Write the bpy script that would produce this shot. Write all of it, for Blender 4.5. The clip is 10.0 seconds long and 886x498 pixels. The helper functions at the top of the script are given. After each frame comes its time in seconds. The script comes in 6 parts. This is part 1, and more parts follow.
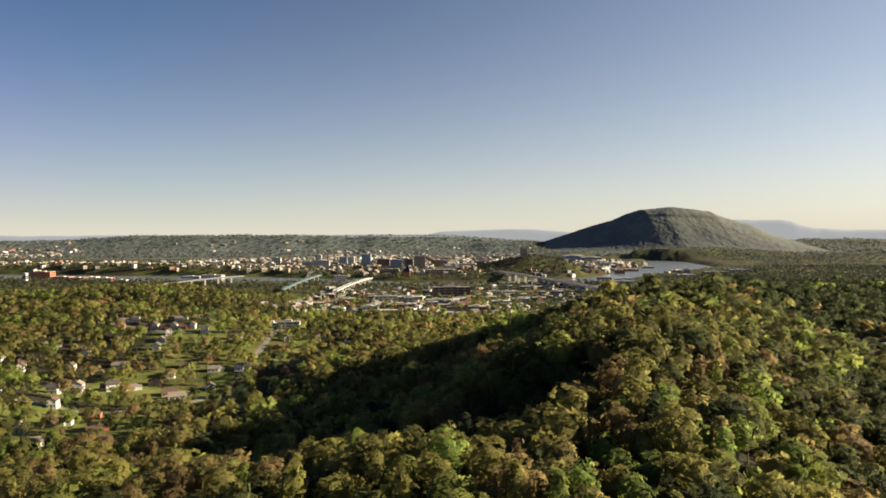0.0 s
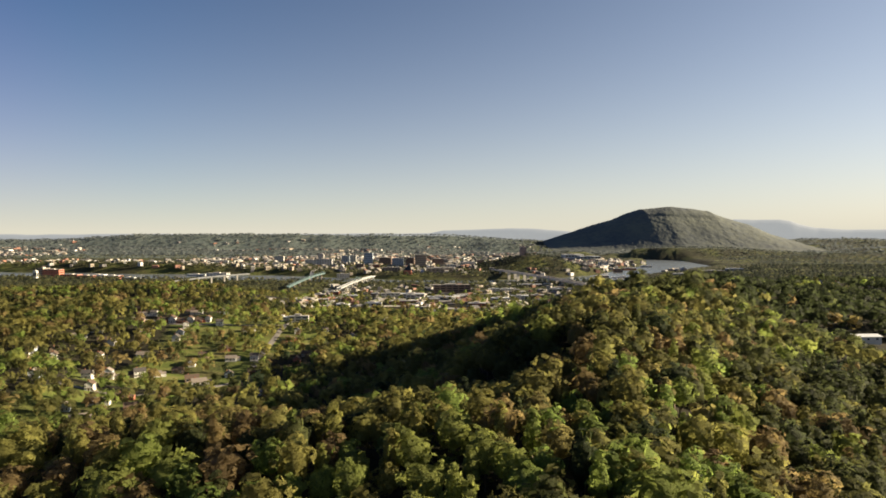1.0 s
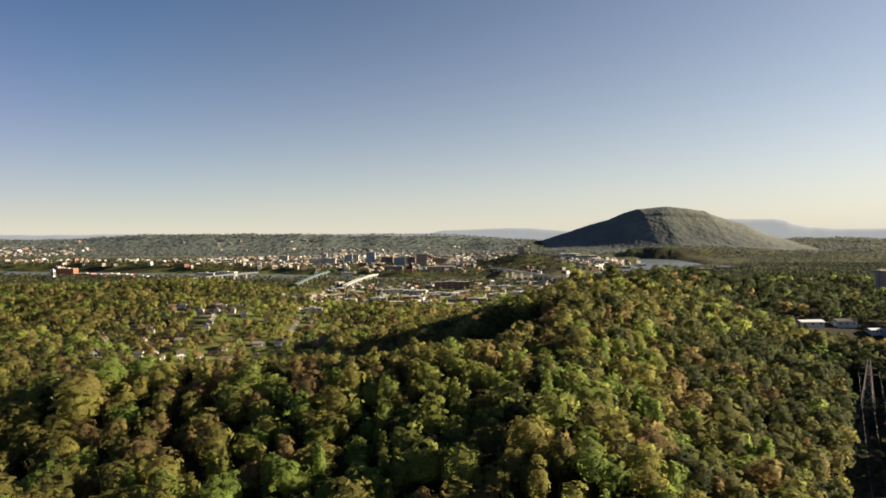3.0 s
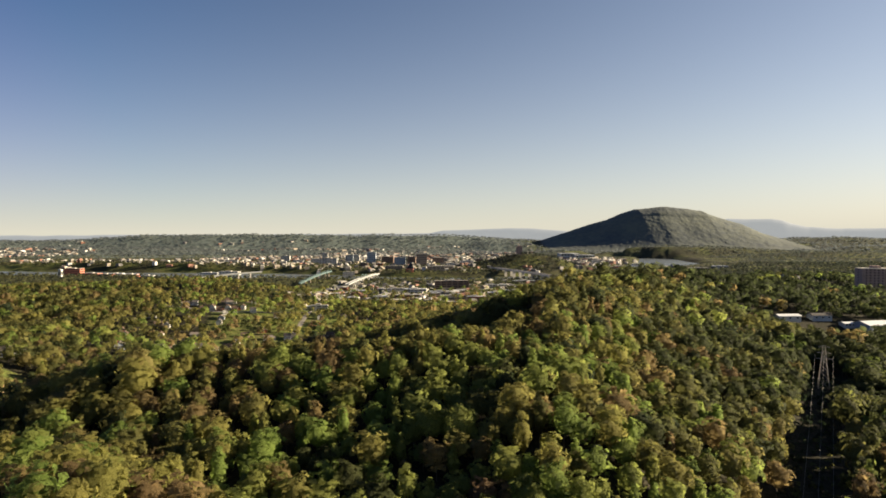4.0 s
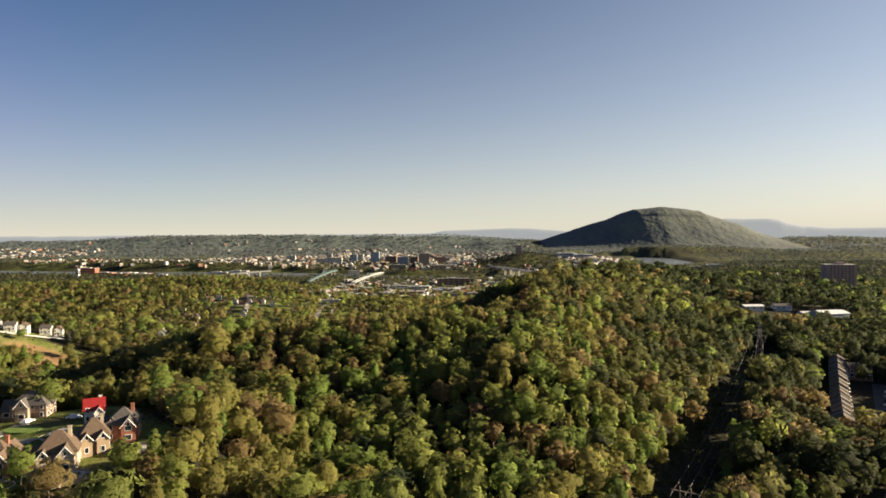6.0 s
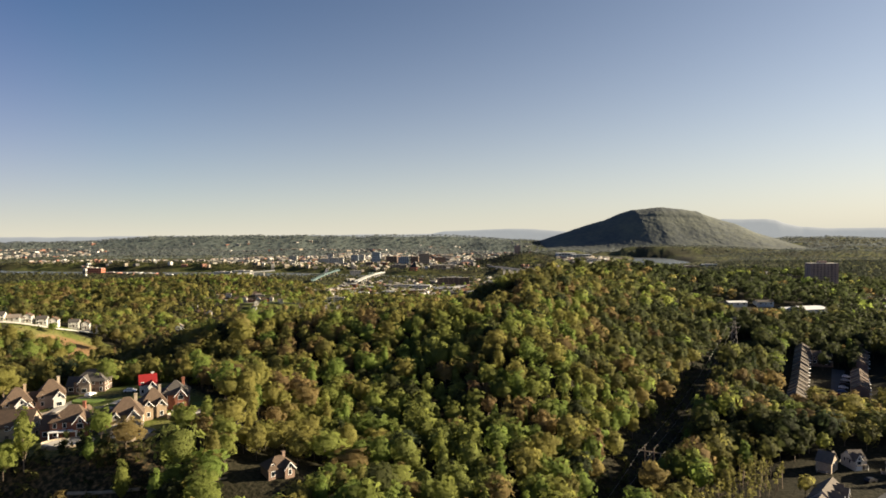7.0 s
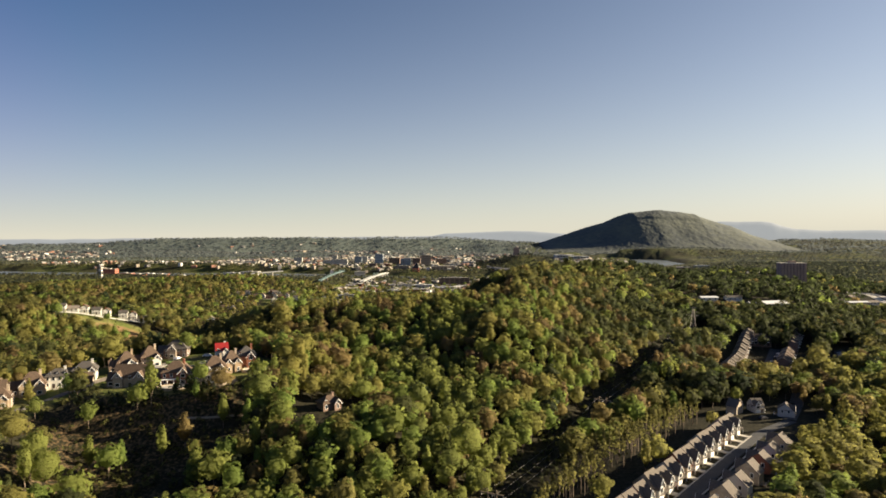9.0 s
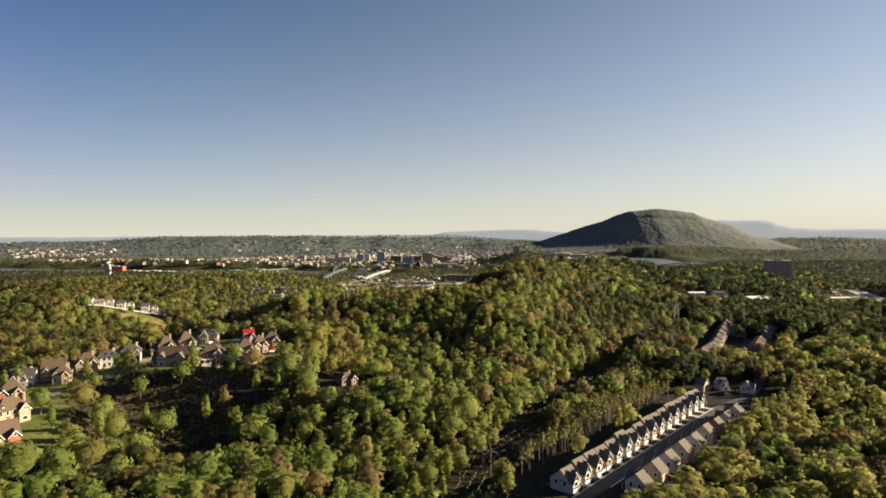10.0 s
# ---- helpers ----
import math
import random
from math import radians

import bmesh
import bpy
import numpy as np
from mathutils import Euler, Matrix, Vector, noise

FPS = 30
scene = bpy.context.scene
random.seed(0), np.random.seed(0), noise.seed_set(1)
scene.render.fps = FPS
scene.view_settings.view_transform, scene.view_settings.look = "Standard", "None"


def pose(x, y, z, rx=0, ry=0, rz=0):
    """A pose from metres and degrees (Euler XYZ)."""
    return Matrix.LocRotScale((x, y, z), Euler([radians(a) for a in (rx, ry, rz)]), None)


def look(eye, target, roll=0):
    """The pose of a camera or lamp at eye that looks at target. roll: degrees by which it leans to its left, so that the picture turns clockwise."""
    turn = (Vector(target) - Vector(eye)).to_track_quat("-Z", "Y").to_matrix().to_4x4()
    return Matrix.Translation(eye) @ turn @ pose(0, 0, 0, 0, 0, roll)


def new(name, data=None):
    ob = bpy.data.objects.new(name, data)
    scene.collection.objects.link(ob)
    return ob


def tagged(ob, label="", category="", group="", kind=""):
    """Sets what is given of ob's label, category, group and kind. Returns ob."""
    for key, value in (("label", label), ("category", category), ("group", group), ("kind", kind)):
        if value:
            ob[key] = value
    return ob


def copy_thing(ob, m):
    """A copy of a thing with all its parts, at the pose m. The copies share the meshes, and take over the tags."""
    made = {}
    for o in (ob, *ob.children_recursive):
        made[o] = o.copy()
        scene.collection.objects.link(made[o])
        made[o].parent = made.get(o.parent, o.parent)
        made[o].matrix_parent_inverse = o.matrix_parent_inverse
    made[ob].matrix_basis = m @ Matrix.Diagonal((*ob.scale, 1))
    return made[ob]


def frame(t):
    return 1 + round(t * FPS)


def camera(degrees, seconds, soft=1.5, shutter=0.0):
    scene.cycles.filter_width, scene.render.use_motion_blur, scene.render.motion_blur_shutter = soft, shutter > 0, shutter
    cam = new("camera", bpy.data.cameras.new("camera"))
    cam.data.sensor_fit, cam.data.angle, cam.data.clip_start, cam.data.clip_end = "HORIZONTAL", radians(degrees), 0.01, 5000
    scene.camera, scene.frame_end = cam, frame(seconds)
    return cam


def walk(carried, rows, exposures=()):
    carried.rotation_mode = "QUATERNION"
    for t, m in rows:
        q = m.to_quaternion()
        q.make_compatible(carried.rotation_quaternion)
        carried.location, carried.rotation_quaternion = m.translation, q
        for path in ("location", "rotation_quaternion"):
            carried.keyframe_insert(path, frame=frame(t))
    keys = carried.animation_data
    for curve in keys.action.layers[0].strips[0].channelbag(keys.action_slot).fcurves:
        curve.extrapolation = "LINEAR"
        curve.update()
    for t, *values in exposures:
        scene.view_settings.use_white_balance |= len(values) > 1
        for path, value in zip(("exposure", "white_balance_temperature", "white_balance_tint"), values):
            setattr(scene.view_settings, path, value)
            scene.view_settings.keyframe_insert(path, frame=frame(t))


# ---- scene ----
cam = camera(72.0, 10.0, soft=1.7)
EYE = 150.0
# seconds, metres to the right, metres ahead, yaw, pitch, roll
ROWS = [
    (0.0, -0.00, 0.00, 0.00, -1.50, -0.00),
    (0.5, -0.36, -17.23, 0.06, -1.58, -0.04),
    (1.0, -0.73, -34.28, 0.06, -1.58, -0.09),
    (1.5, -1.09, -51.19, 0.07, -1.56, -0.12),
    (2.0, -1.45, -68.00, 0.02, -1.55, -0.07),
    (2.5, -1.82, -84.72, 0.04, -1.59, -0.03),
    (4.0, -2.91, -134.80, 0.00, -1.58, 0.07),
    (4.5, -3.27, -151.56, 0.06, -1.47, 0.01),
    (5.0, -3.63, -168.42, 0.09, -1.54, 0.07),
    (5.5, -4.00, -185.40, 0.13, -1.56, 0.16),
    (7.0, -5.09, -237.46, 0.10, -1.52, 0.23),
    (7.5, -5.45, -255.29, 0.15, -1.47, 0.23),
    (8.0, -5.82, -273.42, 0.18, -1.42, 0.19),
    (8.5, -6.18, -291.88, 0.17, -1.36, 0.19),
    (9.0, -6.54, -310.70, 0.17, -1.31, 0.21),
    (9.5, -6.91, -329.91, 0.25, -1.32, 0.15),
    (10.0, -7.27, -349.56, 0.25, -1.46, 0.16),
]
walk(cam, [(t, pose(x, y, EYE, 90 + pitch, roll, yaw)) for t, x, y, yaw, pitch, roll in ROWS], [(0.0, 1.03), (10.0, 1.03)])

# ---- light ----
SUN_UP, SUN_SIDE = 17.0, 83.0          # degrees above the horizon, degrees clockwise from straight ahead
world = bpy.data.worlds.new("sky")
scene.world = world
world.use_nodes = True
wn = world.node_tree
sky = wn.nodes.new("ShaderNodeTexSky")
sky.sky_type, sky.sun_disc = "NISHITA", False
sky.sun_elevation, sky.sun_rotation = radians(SUN_UP), radians(SUN_SIDE)
sky.altitude, sky.air_density, sky.dust_density, sky.ozone_density = 200.0, 0.7, 0.15, 3.0


def sky_node(kind, first, second=None, extra=None):
    """A math node of the sky, fed with sockets or numbers."""
    nd = wn.nodes.new("ShaderNodeMath")
    nd.operation = kind
    for k, val in enumerate((first, second, extra)):
        if val is None:
            continue
        if isinstance(val, (int, float)):
            nd.inputs[k].default_value = val
        else:
            wn.links.new(val, nd.inputs[k])
    return nd.outputs[0]


# the sky grows brighter towards the sun and fades into cream haze at the horizon
direction = wn.nodes.new("ShaderNodeTexCoord").outputs["Generated"]
axes = wn.nodes.new("ShaderNodeSeparateXYZ")
wn.links.new(direction, axes.inputs[0])
nearness = wn.nodes.new("ShaderNodeVectorMath")
nearness.operation = "DOT_PRODUCT"
wn.links.new(direction, nearness.inputs[0])
nearness.inputs[1].default_value = (math.sin(radians(SUN_SIDE)) * math.cos(radians(SUN_UP)), math.cos(radians(SUN_SIDE)) * math.cos(radians(SUN_UP)), math.sin(radians(SUN_UP)))
haze = sky_node("EXPONENT", sky_node("DIVIDE", sky_node("MAXIMUM", axes.outputs[2], 0.0), -0.150))


def sky_vector(kind, *given):
    """A vector node of the sky, fed with sockets or triples."""
    nd = wn.nodes.new("ShaderNodeVectorMath")
    nd.operation = kind
    for k, val in enumerate(given):
        if isinstance(val, tuple):
            nd.inputs[k].default_value = val
        else:
            wn.links.new(val, nd.inputs[k])
    return nd.outputs[0]


glow = sky_vector("MAXIMUM", sky_vector("MULTIPLY_ADD", nearness.outputs["Value"], (3.1, 1.05, 0.257), (1.0, 1.0, 1.0)), (0.10, 0.46, 0.5))
toned = sky_vector("MULTIPLY", sky_vector("MULTIPLY", sky.outputs[0], (0.0354, 0.0471, 0.0546)), glow)
air = wn.nodes.new("ShaderNodeMix")
air.data_type = "RGBA"
wn.links.new(haze, air.inputs[0])
wn.links.new(toned, air.inputs[6])
air.inputs[7].default_value = (0.370, 0.350, 0.284, 1.0)
wn.links.new(air.outputs[2], wn.nodes["Background"].inputs[0])
wn.nodes["Background"].inputs[1].default_value = 1.0
sun = new("sun", bpy.data.lights.new("sun", "SUN"))
sun.data.energy, sun.data.angle, sun.data.color = 8.0, radians(0.5), (1.0, 0.83, 0.58)
to_sun = Vector((math.sin(radians(SUN_SIDE)) * math.cos(radians(SUN_UP)), math.cos(radians(SUN_SIDE)) * math.cos(radians(SUN_UP)), math.sin(radians(SUN_UP))))
sun.matrix_world = look(to_sun * 400 + Vector((0, 0, 100)), (0, 0, 100))

R = random.Random(11)


# ---- materials ----
def material(name, base, rough=0.8, metal=0.0, vary=0.25, size=1.0, bump=0.0, bump_size=None, tone=None):
    """A surface of one base colour, broken up by noise at two sizes (in metres), with fine relief."""
    m = bpy.data.materials.new(name)
    m.use_nodes = True
    n, l = m.node_tree.nodes, m.node_tree.links
    p = n["Principled BSDF"]
    co = n.new("ShaderNodeTexCoord")
    a, b = n.new("ShaderNodeTexNoise"), n.new("ShaderNodeTexNoise")
    a.inputs["Scale"].default_value, b.inputs["Scale"].default_value = 1.0 / size, 6.0 / size
    a.inputs["Detail"].default_value, b.inputs["Detail"].default_value = 4.0, 3.0
    info = n.new("ShaderNodeObjectInfo")
    add = n.new("ShaderNodeMath")
    add.operation = "ADD"
    half = n.new("ShaderNodeMath")
    half.operation, half.inputs[1].default_value = "MULTIPLY", 0.5
    ramp = n.new("ShaderNodeValToRGB")
    other = tone or tuple(c * 0.6 for c in base)
    lo = tuple(x * (1 - vary) + y * vary for x, y in zip(base, other))
    hi = tuple(min(1.0, c * (1 + 0.5 * vary)) for c in base)
    ramp.color_ramp.elements[0].position, ramp.color_ramp.elements[1].position = 0.36, 0.64
    ramp.color_ramp.elements[0].color, ramp.color_ramp.elements[1].color = (*lo, 1), (*hi, 1)
    for t in (a, b):
        l.new(co.outputs["Object"], t.inputs["Vector"])
    l.new(a.outputs["Fac"], add.inputs[0])
    l.new(b.outputs["Fac"], add.inputs[1])
    l.new(add.outputs[0], half.inputs[0])
    l.new(half.outputs[0], ramp.inputs[0])
    l.new(ramp.outputs[0], p.inputs["Base Color"])
    p.inputs["Roughness"].default_value, p.inputs["Metallic"].default_value = rough, metal
    p.inputs["Specular IOR Level"].default_value = 0.3
    if bump:
        c = n.new("ShaderNodeTexNoise")
        c.inputs["Scale"].default_value, c.inputs["Detail"].default_value = 1.0 / (bump_size or size / 8), 4.0
        l.new(co.outputs["Object"], c.inputs["Vector"])
        bm = n.new("ShaderNodeBump")
        bm.inputs["Strength"].default_value, bm.inputs["Distance"].default_value = bump, (bump_size or size / 8)
        l.new(c.outputs["Fac"], bm.inputs["Height"])
        l.new(bm.outputs[0], p.inputs["Normal"])
    return m


def ramp_of(tree, stops):
    r = tree.nodes.new("ShaderNodeValToRGB")
    e = r.color_ramp.elements
    e[0].position, e[0].color = stops[0][0], (*stops[0][1], 1)
    e[1].position, e[1].color = stops[-1][0], (*stops[-1][1], 1)
    for p, c in stops[1:-1]:
        k = e.new(p)
        k.color = (*c, 1)
    return r


def leaf_material(name="spring_leaves", grey=0.0, bare=0.0, haze_tone=(0.118, 0.135, 0.118), deep=1.0):
    """Spring leaves: the attribute tint picks the kind of tree and carries some shade by place, each tuft differs a
    little. grey, bare: less colour and a grey-green mix that puts distance haze into the leaves.
    """
    m = bpy.data.materials.new(name)
    m.use_nodes = True
    t = m.node_tree
    n, l = t.nodes, t.links
    at = n.new("ShaderNodeAttribute")
    at.attribute_name = "tint"
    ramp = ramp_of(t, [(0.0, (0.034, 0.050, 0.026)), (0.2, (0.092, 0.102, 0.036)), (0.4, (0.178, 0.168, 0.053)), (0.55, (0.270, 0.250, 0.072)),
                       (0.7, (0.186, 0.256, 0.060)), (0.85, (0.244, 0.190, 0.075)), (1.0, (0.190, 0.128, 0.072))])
    l.new(at.outputs["Fac"], ramp.inputs[0])
    geo = n.new("ShaderNodeNewGeometry")
    hsv = n.new("ShaderNodeHueSaturation")
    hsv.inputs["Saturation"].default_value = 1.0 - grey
    span = n.new("ShaderNodeMapRange")
    span.inputs["To Min"].default_value, span.inputs["To Max"].default_value = 0.88 * deep, 1.12 * deep
    l.new(geo.outputs["Random Per Island"], span.inputs["Value"])
    haze_mix = n.new("ShaderNodeMix")
    haze_mix.data_type = "RGBA"
    haze_mix.inputs[0].default_value = bare
    haze_mix.inputs[7].default_value = (*haze_tone, 1.0)
    l.new(ramp.outputs[0], haze_mix.inputs[6])
    l.new(haze_mix.outputs[2], hsv.inputs["Color"])
    co = n.new("ShaderNodeTexCoord")
    leafy = n.new("ShaderNodeTexNoise")
    leafy.inputs["Scale"].default_value, leafy.inputs["Detail"].default_value, leafy.inputs["Roughness"].default_value = 3.2, 4.0, 0.75
    l.new(co.outputs["Object"], leafy.inputs["Vector"])
    fine = n.new("ShaderNodeMapRange")
    fine.inputs["From Min"].default_value, fine.inputs["From Max"].default_value = 0.3, 0.7
    fine.inputs["To Min"].default_value, fine.inputs["To Max"].default_value = 0.62, 1.40
    l.new(leafy.outputs["Fac"], fine.inputs["Value"])
    both = n.new("ShaderNodeMath")
    both.operation = "MULTIPLY"
    l.new(span.outputs[0], both.inputs[0])
    l.new(fine.outputs[0], both.inputs[1])
    l.new(both.outputs[0], hsv.inputs["Value"])
    p = n["Principled BSDF"]
    bump = n.new("ShaderNodeBump")
    bump.inputs["Strength"].default_value, bump.inputs["Distance"].default_value = 0.9, 0.6
    l.new(leafy.outputs["Fac"], bump.inputs["Height"])
    l.new(bump.outputs[0], p.inputs["Normal"])
    p.inputs["Roughness"].default_value = 0.7
    p.inputs["Specular IOR Level"].default_value = 0.15
    l.new(hsv.outputs[0], p.inputs["Base Color"])
    tr = n.new("ShaderNodeBsdfTranslucent")
    l.new(hsv.outputs[0], tr.inputs["Color"])
    mix = n.new("ShaderNodeMixShader")
    mix.inputs[0].default_value = 0.60
    l.new(p.outputs[0], mix.inputs[1])
    l.new(tr.outputs[0], mix.inputs[2])
    gaps = n.new("ShaderNodeTexNoise")      # gaps between the leaves
    gaps.inputs["Scale"].default_value, gaps.inputs["Detail"].default_value = 3.0, 3.0
    l.new(co.outputs["Object"], gaps.inputs["Vector"])
    edge = n.new("ShaderNodeMapRange")
    edge.inputs["From Min"].default_value, edge.inputs["From Max"].default_value = 0.42, 0.46
    l.new(gaps.outputs["Fac"], edge.inputs["Value"])
    clear = n.new("ShaderNodeBsdfTransparent")
    lace = n.new("ShaderNodeMixShader")
    l.new(edge.outputs[0], lace.inputs[0])
    l.new(clear.outputs[0], lace.inputs[1])
    l.new(mix.outputs[0], lace.inputs[2])
    l.new(lace.outputs[0], n["Material Output"].inputs[0])
    return m


def ground_material():
    """Leaf litter, grass and bare earth, chosen by the attributes grass and earth, broken up by noise; pale mixes
    distance haze into the far ground's colour.
    """
    m = bpy.data.materials.new("ground")
    m.use_nodes = True
    t = m.node_tree
    n, l = t.nodes, t.links
    co = n.new("ShaderNodeTexCoord")
    big, small = n.new("ShaderNodeTexNoise"), n.new("ShaderNodeTexNoise")
    big.inputs["Scale"].default_value, big.inputs["Detail"].default_value = 0.06, 6.0
    small.inputs["Scale"].default_value, small.inputs["Detail"].default_value = 0.8, 5.0
    for k in (big, small):
        l.new(co.outputs["Object"], k.inputs["Vector"])
    litter = ramp_of(t, [(0.3, (0.015, 0.015, 0.009)), (0.5, (0.028, 0.026, 0.015)), (0.7, (0.048, 0.041, 0.027))])
    grass = ramp_of(t, [(0.3, (0.070, 0.095, 0.022)), (0.5, (0.120, 0.140, 0.034)), (0.72, (0.190, 0.170, 0.065))])
    earth = ramp_of(t, [(0.3, (0.150, 0.090, 0.045)), (0.6, (0.270, 0.170, 0.085)), (0.75, (0.340, 0.240, 0.140))])
    for r, s in ((litter, small), (grass, big), (earth, big)):
        l.new(s.outputs["Fac"], r.inputs[0])
    out = litter
    col = litter.outputs[0]
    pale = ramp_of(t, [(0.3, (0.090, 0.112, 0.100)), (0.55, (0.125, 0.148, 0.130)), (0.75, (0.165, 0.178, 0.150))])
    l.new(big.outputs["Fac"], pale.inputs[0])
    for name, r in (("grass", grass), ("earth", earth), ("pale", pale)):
        at = n.new("ShaderNodeAttribute")
        at.attribute_name = name
        ad = n.new("ShaderNodeMath")
        ad.operation = "MULTIPLY_ADD"
        ad.inputs[1].default_value, ad.inputs[2].default_value = 0.7, -0.35
        l.new(small.outputs["Fac"], ad.inputs[0])
        su = n.new("ShaderNodeMath")
        su.operation, su.use_clamp = "ADD", True
        l.new(ad.outputs[0], su.inputs[0])
        l.new(at.outputs["Fac"], su.inputs[1])
        sh = n.new("ShaderNodeMapRange")
        sh.inputs["From Min"].default_value, sh.inputs["From Max"].default_value = 0.35, 0.65
        l.new(su.outputs[0], sh.inputs["Value"])
        mx = n.new("ShaderNodeMix")
        mx.data_type = "RGBA"
        l.new(sh.outputs[0], mx.inputs["Factor"])
        l.new(col, mx.inputs["A"])
        l.new(r.outputs[0], mx.inputs["B"])
        col = mx.outputs["Result"]
    p = n["Principled BSDF"]
    p.inputs["Roughness"].default_value, p.inputs["Specular IOR Level"].default_value = 0.95, 0.1
    l.new(col, p.inputs["Base Color"])
    bm = n.new("ShaderNodeBump")
    bm.inputs["Strength"].default_value, bm.inputs["Distance"].default_value = 0.6, 0.6
    l.new(small.outputs["Fac"], bm.inputs["Height"])
    l.new(bm.outputs[0], p.inputs["Normal"])
    return m


# distance haze is put into the far leaf colours, more with each band
LEAF, FAR_LEAF, GROUND = leaf_material(deep=1.0), leaf_material("hazed_city_leaves", 0.15, 0.3, deep=0.62), ground_material()
HILL_LEAF = leaf_material("hazed_plain_leaves", 0.30, 0.55, (0.105, 0.128, 0.118))
PALE_LEAF = leaf_material("hazed_horizon_leaves", 0.45, 0.85, (0.125, 0.160, 0.175), 1.1)
BARK = material("bark", (0.13, 0.10, 0.075), 0.9, vary=0.6, size=0.8, bump=0.5)


# ---- mesh building ----
def mesh_of(name, verts, faces, mats, face_mat=None, smooth=False, attrs=(), normals=None):
    """A mesh from arrays: verts (n, 3), faces (k, 3 or 4)."""
    verts, faces = np.asarray(verts, np.float32), np.asarray(faces, np.int32)
    me = bpy.data.meshes.new(name)
    k, w = faces.shape
    me.vertices.add(len(verts))
    me.vertices.foreach_set("co", verts.ravel())
    me.loops.add(k * w)
    me.loops.foreach_set("vertex_index", faces.ravel())
    me.polygons.add(k)
    me.polygons.foreach_set("loop_start", np.arange(0, k * w, w, dtype=np.int32))
    me.polygons.foreach_set("loop_total", np.full(k, w, np.int32))
    for m in mats:
        me.materials.append(m)
    if face_mat is not None:
        me.polygons.foreach_set("material_index", np.asarray(face_mat, np.int32))
    me.polygons.foreach_set("use_smooth", np.full(k, smooth))
    if normals is not None:
        me.attributes.new("custom_normal", "FLOAT_VECTOR", "POINT").data.foreach_set("vector", np.asarray(normals, np.float32).ravel())
    for key, values in attrs:
        me.attributes.new(key, "FLOAT", "POINT").data.foreach_set("value", np.asarray(values, np.float32))
    me.update(calc_edges=True)
    return me


def hashed(i, j, seed):
    v = np.sin(i * 127.1 + j * 311.7 + seed * 74.7) * 43758.5453
    return v - np.floor(v)


def wave(x, y, size, seed=0):
    """Smooth noise from 0 to 1 with features of that many metres."""
    u, v = np.asarray(x, float) / size, np.asarray(y, float) / size
    i, j = np.floor(u), np.floor(v)
    a, b = u - i, v - j
    a, b = a * a * (3 - 2 * a), b * b * (3 - 2 * b)
    lo = hashed(i, j, seed) * (1 - a) + hashed(i + 1, j, seed) * a
    hi = hashed(i, j + 1, seed) * (1 - a) + hashed(i + 1, j + 1, seed) * a
    return lo * (1 - b) + hi * b


def step(a, b, v):
    t = np.clip((v - a) / (b - a), 0, 1)
    return t * t * (3 - 2 * t)


def near_line(x, y, pts):
    """The distance to a line of points, and how far along it (0 to 1 a stretch)."""
    best, where = np.full(np.shape(x), 1e9), np.zeros(np.shape(x))
    for k in range(len(pts) - 1):
        (ax, ay), (bx, by) = pts[k], pts[k + 1]
        dx, dy = bx - ax, by - ay
        t = np.clip(((x - ax) * dx + (y - ay) * dy) / (dx * dx + dy * dy), 0, 1)
        d = np.hypot(x - ax - t * dx, y - ay - t * dy)
        where = np.where(d < best, k + t, where)
        best = np.minimum(best, d)
    return best, where


# ---- the lie of the land ----
WATER = 15.0
RIVER = [(-2600, 2150), (-1500, 1850), (-540, 1720), (-140, 1600), (140, 1590), (390, 1690), (540, 1870), (740, 2150), (950, 2420), (1060, 2900), (700, 3150)]
RIVER_W = [300, 300, 270, 150, 150, 170, 130, 190, 250, 150, 150]
CUT = [(-60, -330), (-2, -150), (12, -108), (36, -62), (66, -12), (107, 47), (119, 66), (171, 148), (192, 176), (212, 212)]           # the cleared strip under the power line
STREET = [(24, -162), (41, -145), (63, -122), (100, -81), (128, -51), (150, -36)]         # street between the terraces of new houses
# hills: x, y, height, half length, half width, turn of the long side from the x axis
NEAR_HILLS = [
    (0, 125, -7, 40, 18, 0), (-60, 75, -5, 50, 45, 0), (-105, 98, 21, 50, 32, 10), (-120, -10, 19, 85, 32, 8), (-215, -80, 6, 50, 62, 70), (-60, -55, 12, 36, 28, 0), (-35, 0, -21, 34, 34, 0),
    (-10, -95, 8, 55, 34, 20), (-345, 85, 12, 90, 60, 0), (210, -60, -3, 70, 100, 90), (110, -10, 4, 60, 50, 0), (50, 40, -1, 50, 40, 0), (0, -180, -9, 130, 50, 0),
]
RIDGE_HILLS = [
    (-110, 200, -10, 45, 40, 0), (-160, 200, 2, 40, 40, 0), (-5, 205, -4, 26, 34, 0), (8, 160, -20, 26, 18, 0), (-40, 170, -10, 30, 24, 0), (50, 230, 3, 40, 50, 0), (40, 185, 51, 130, 62, 60),
    (60, 250, -9, 60, 60, 0), (-375, 262, 16, 90, 55, 20), (-350, 195, 12, 45, 35, 0), (330, 140, 12, 160, 140, 40), (160, 250, -5, 50, 50, 0), (-140, 150, 11, 60, 50, 0), (-240, 200, -20, 60, 60, 0),
    (-60, 290, -8, 50, 45, 0), (-30, 225, -14, 40, 30, 0), (-330, 250, 3, 40, 22, 25), (-270, 235, 5, 35, 30, 0),
]
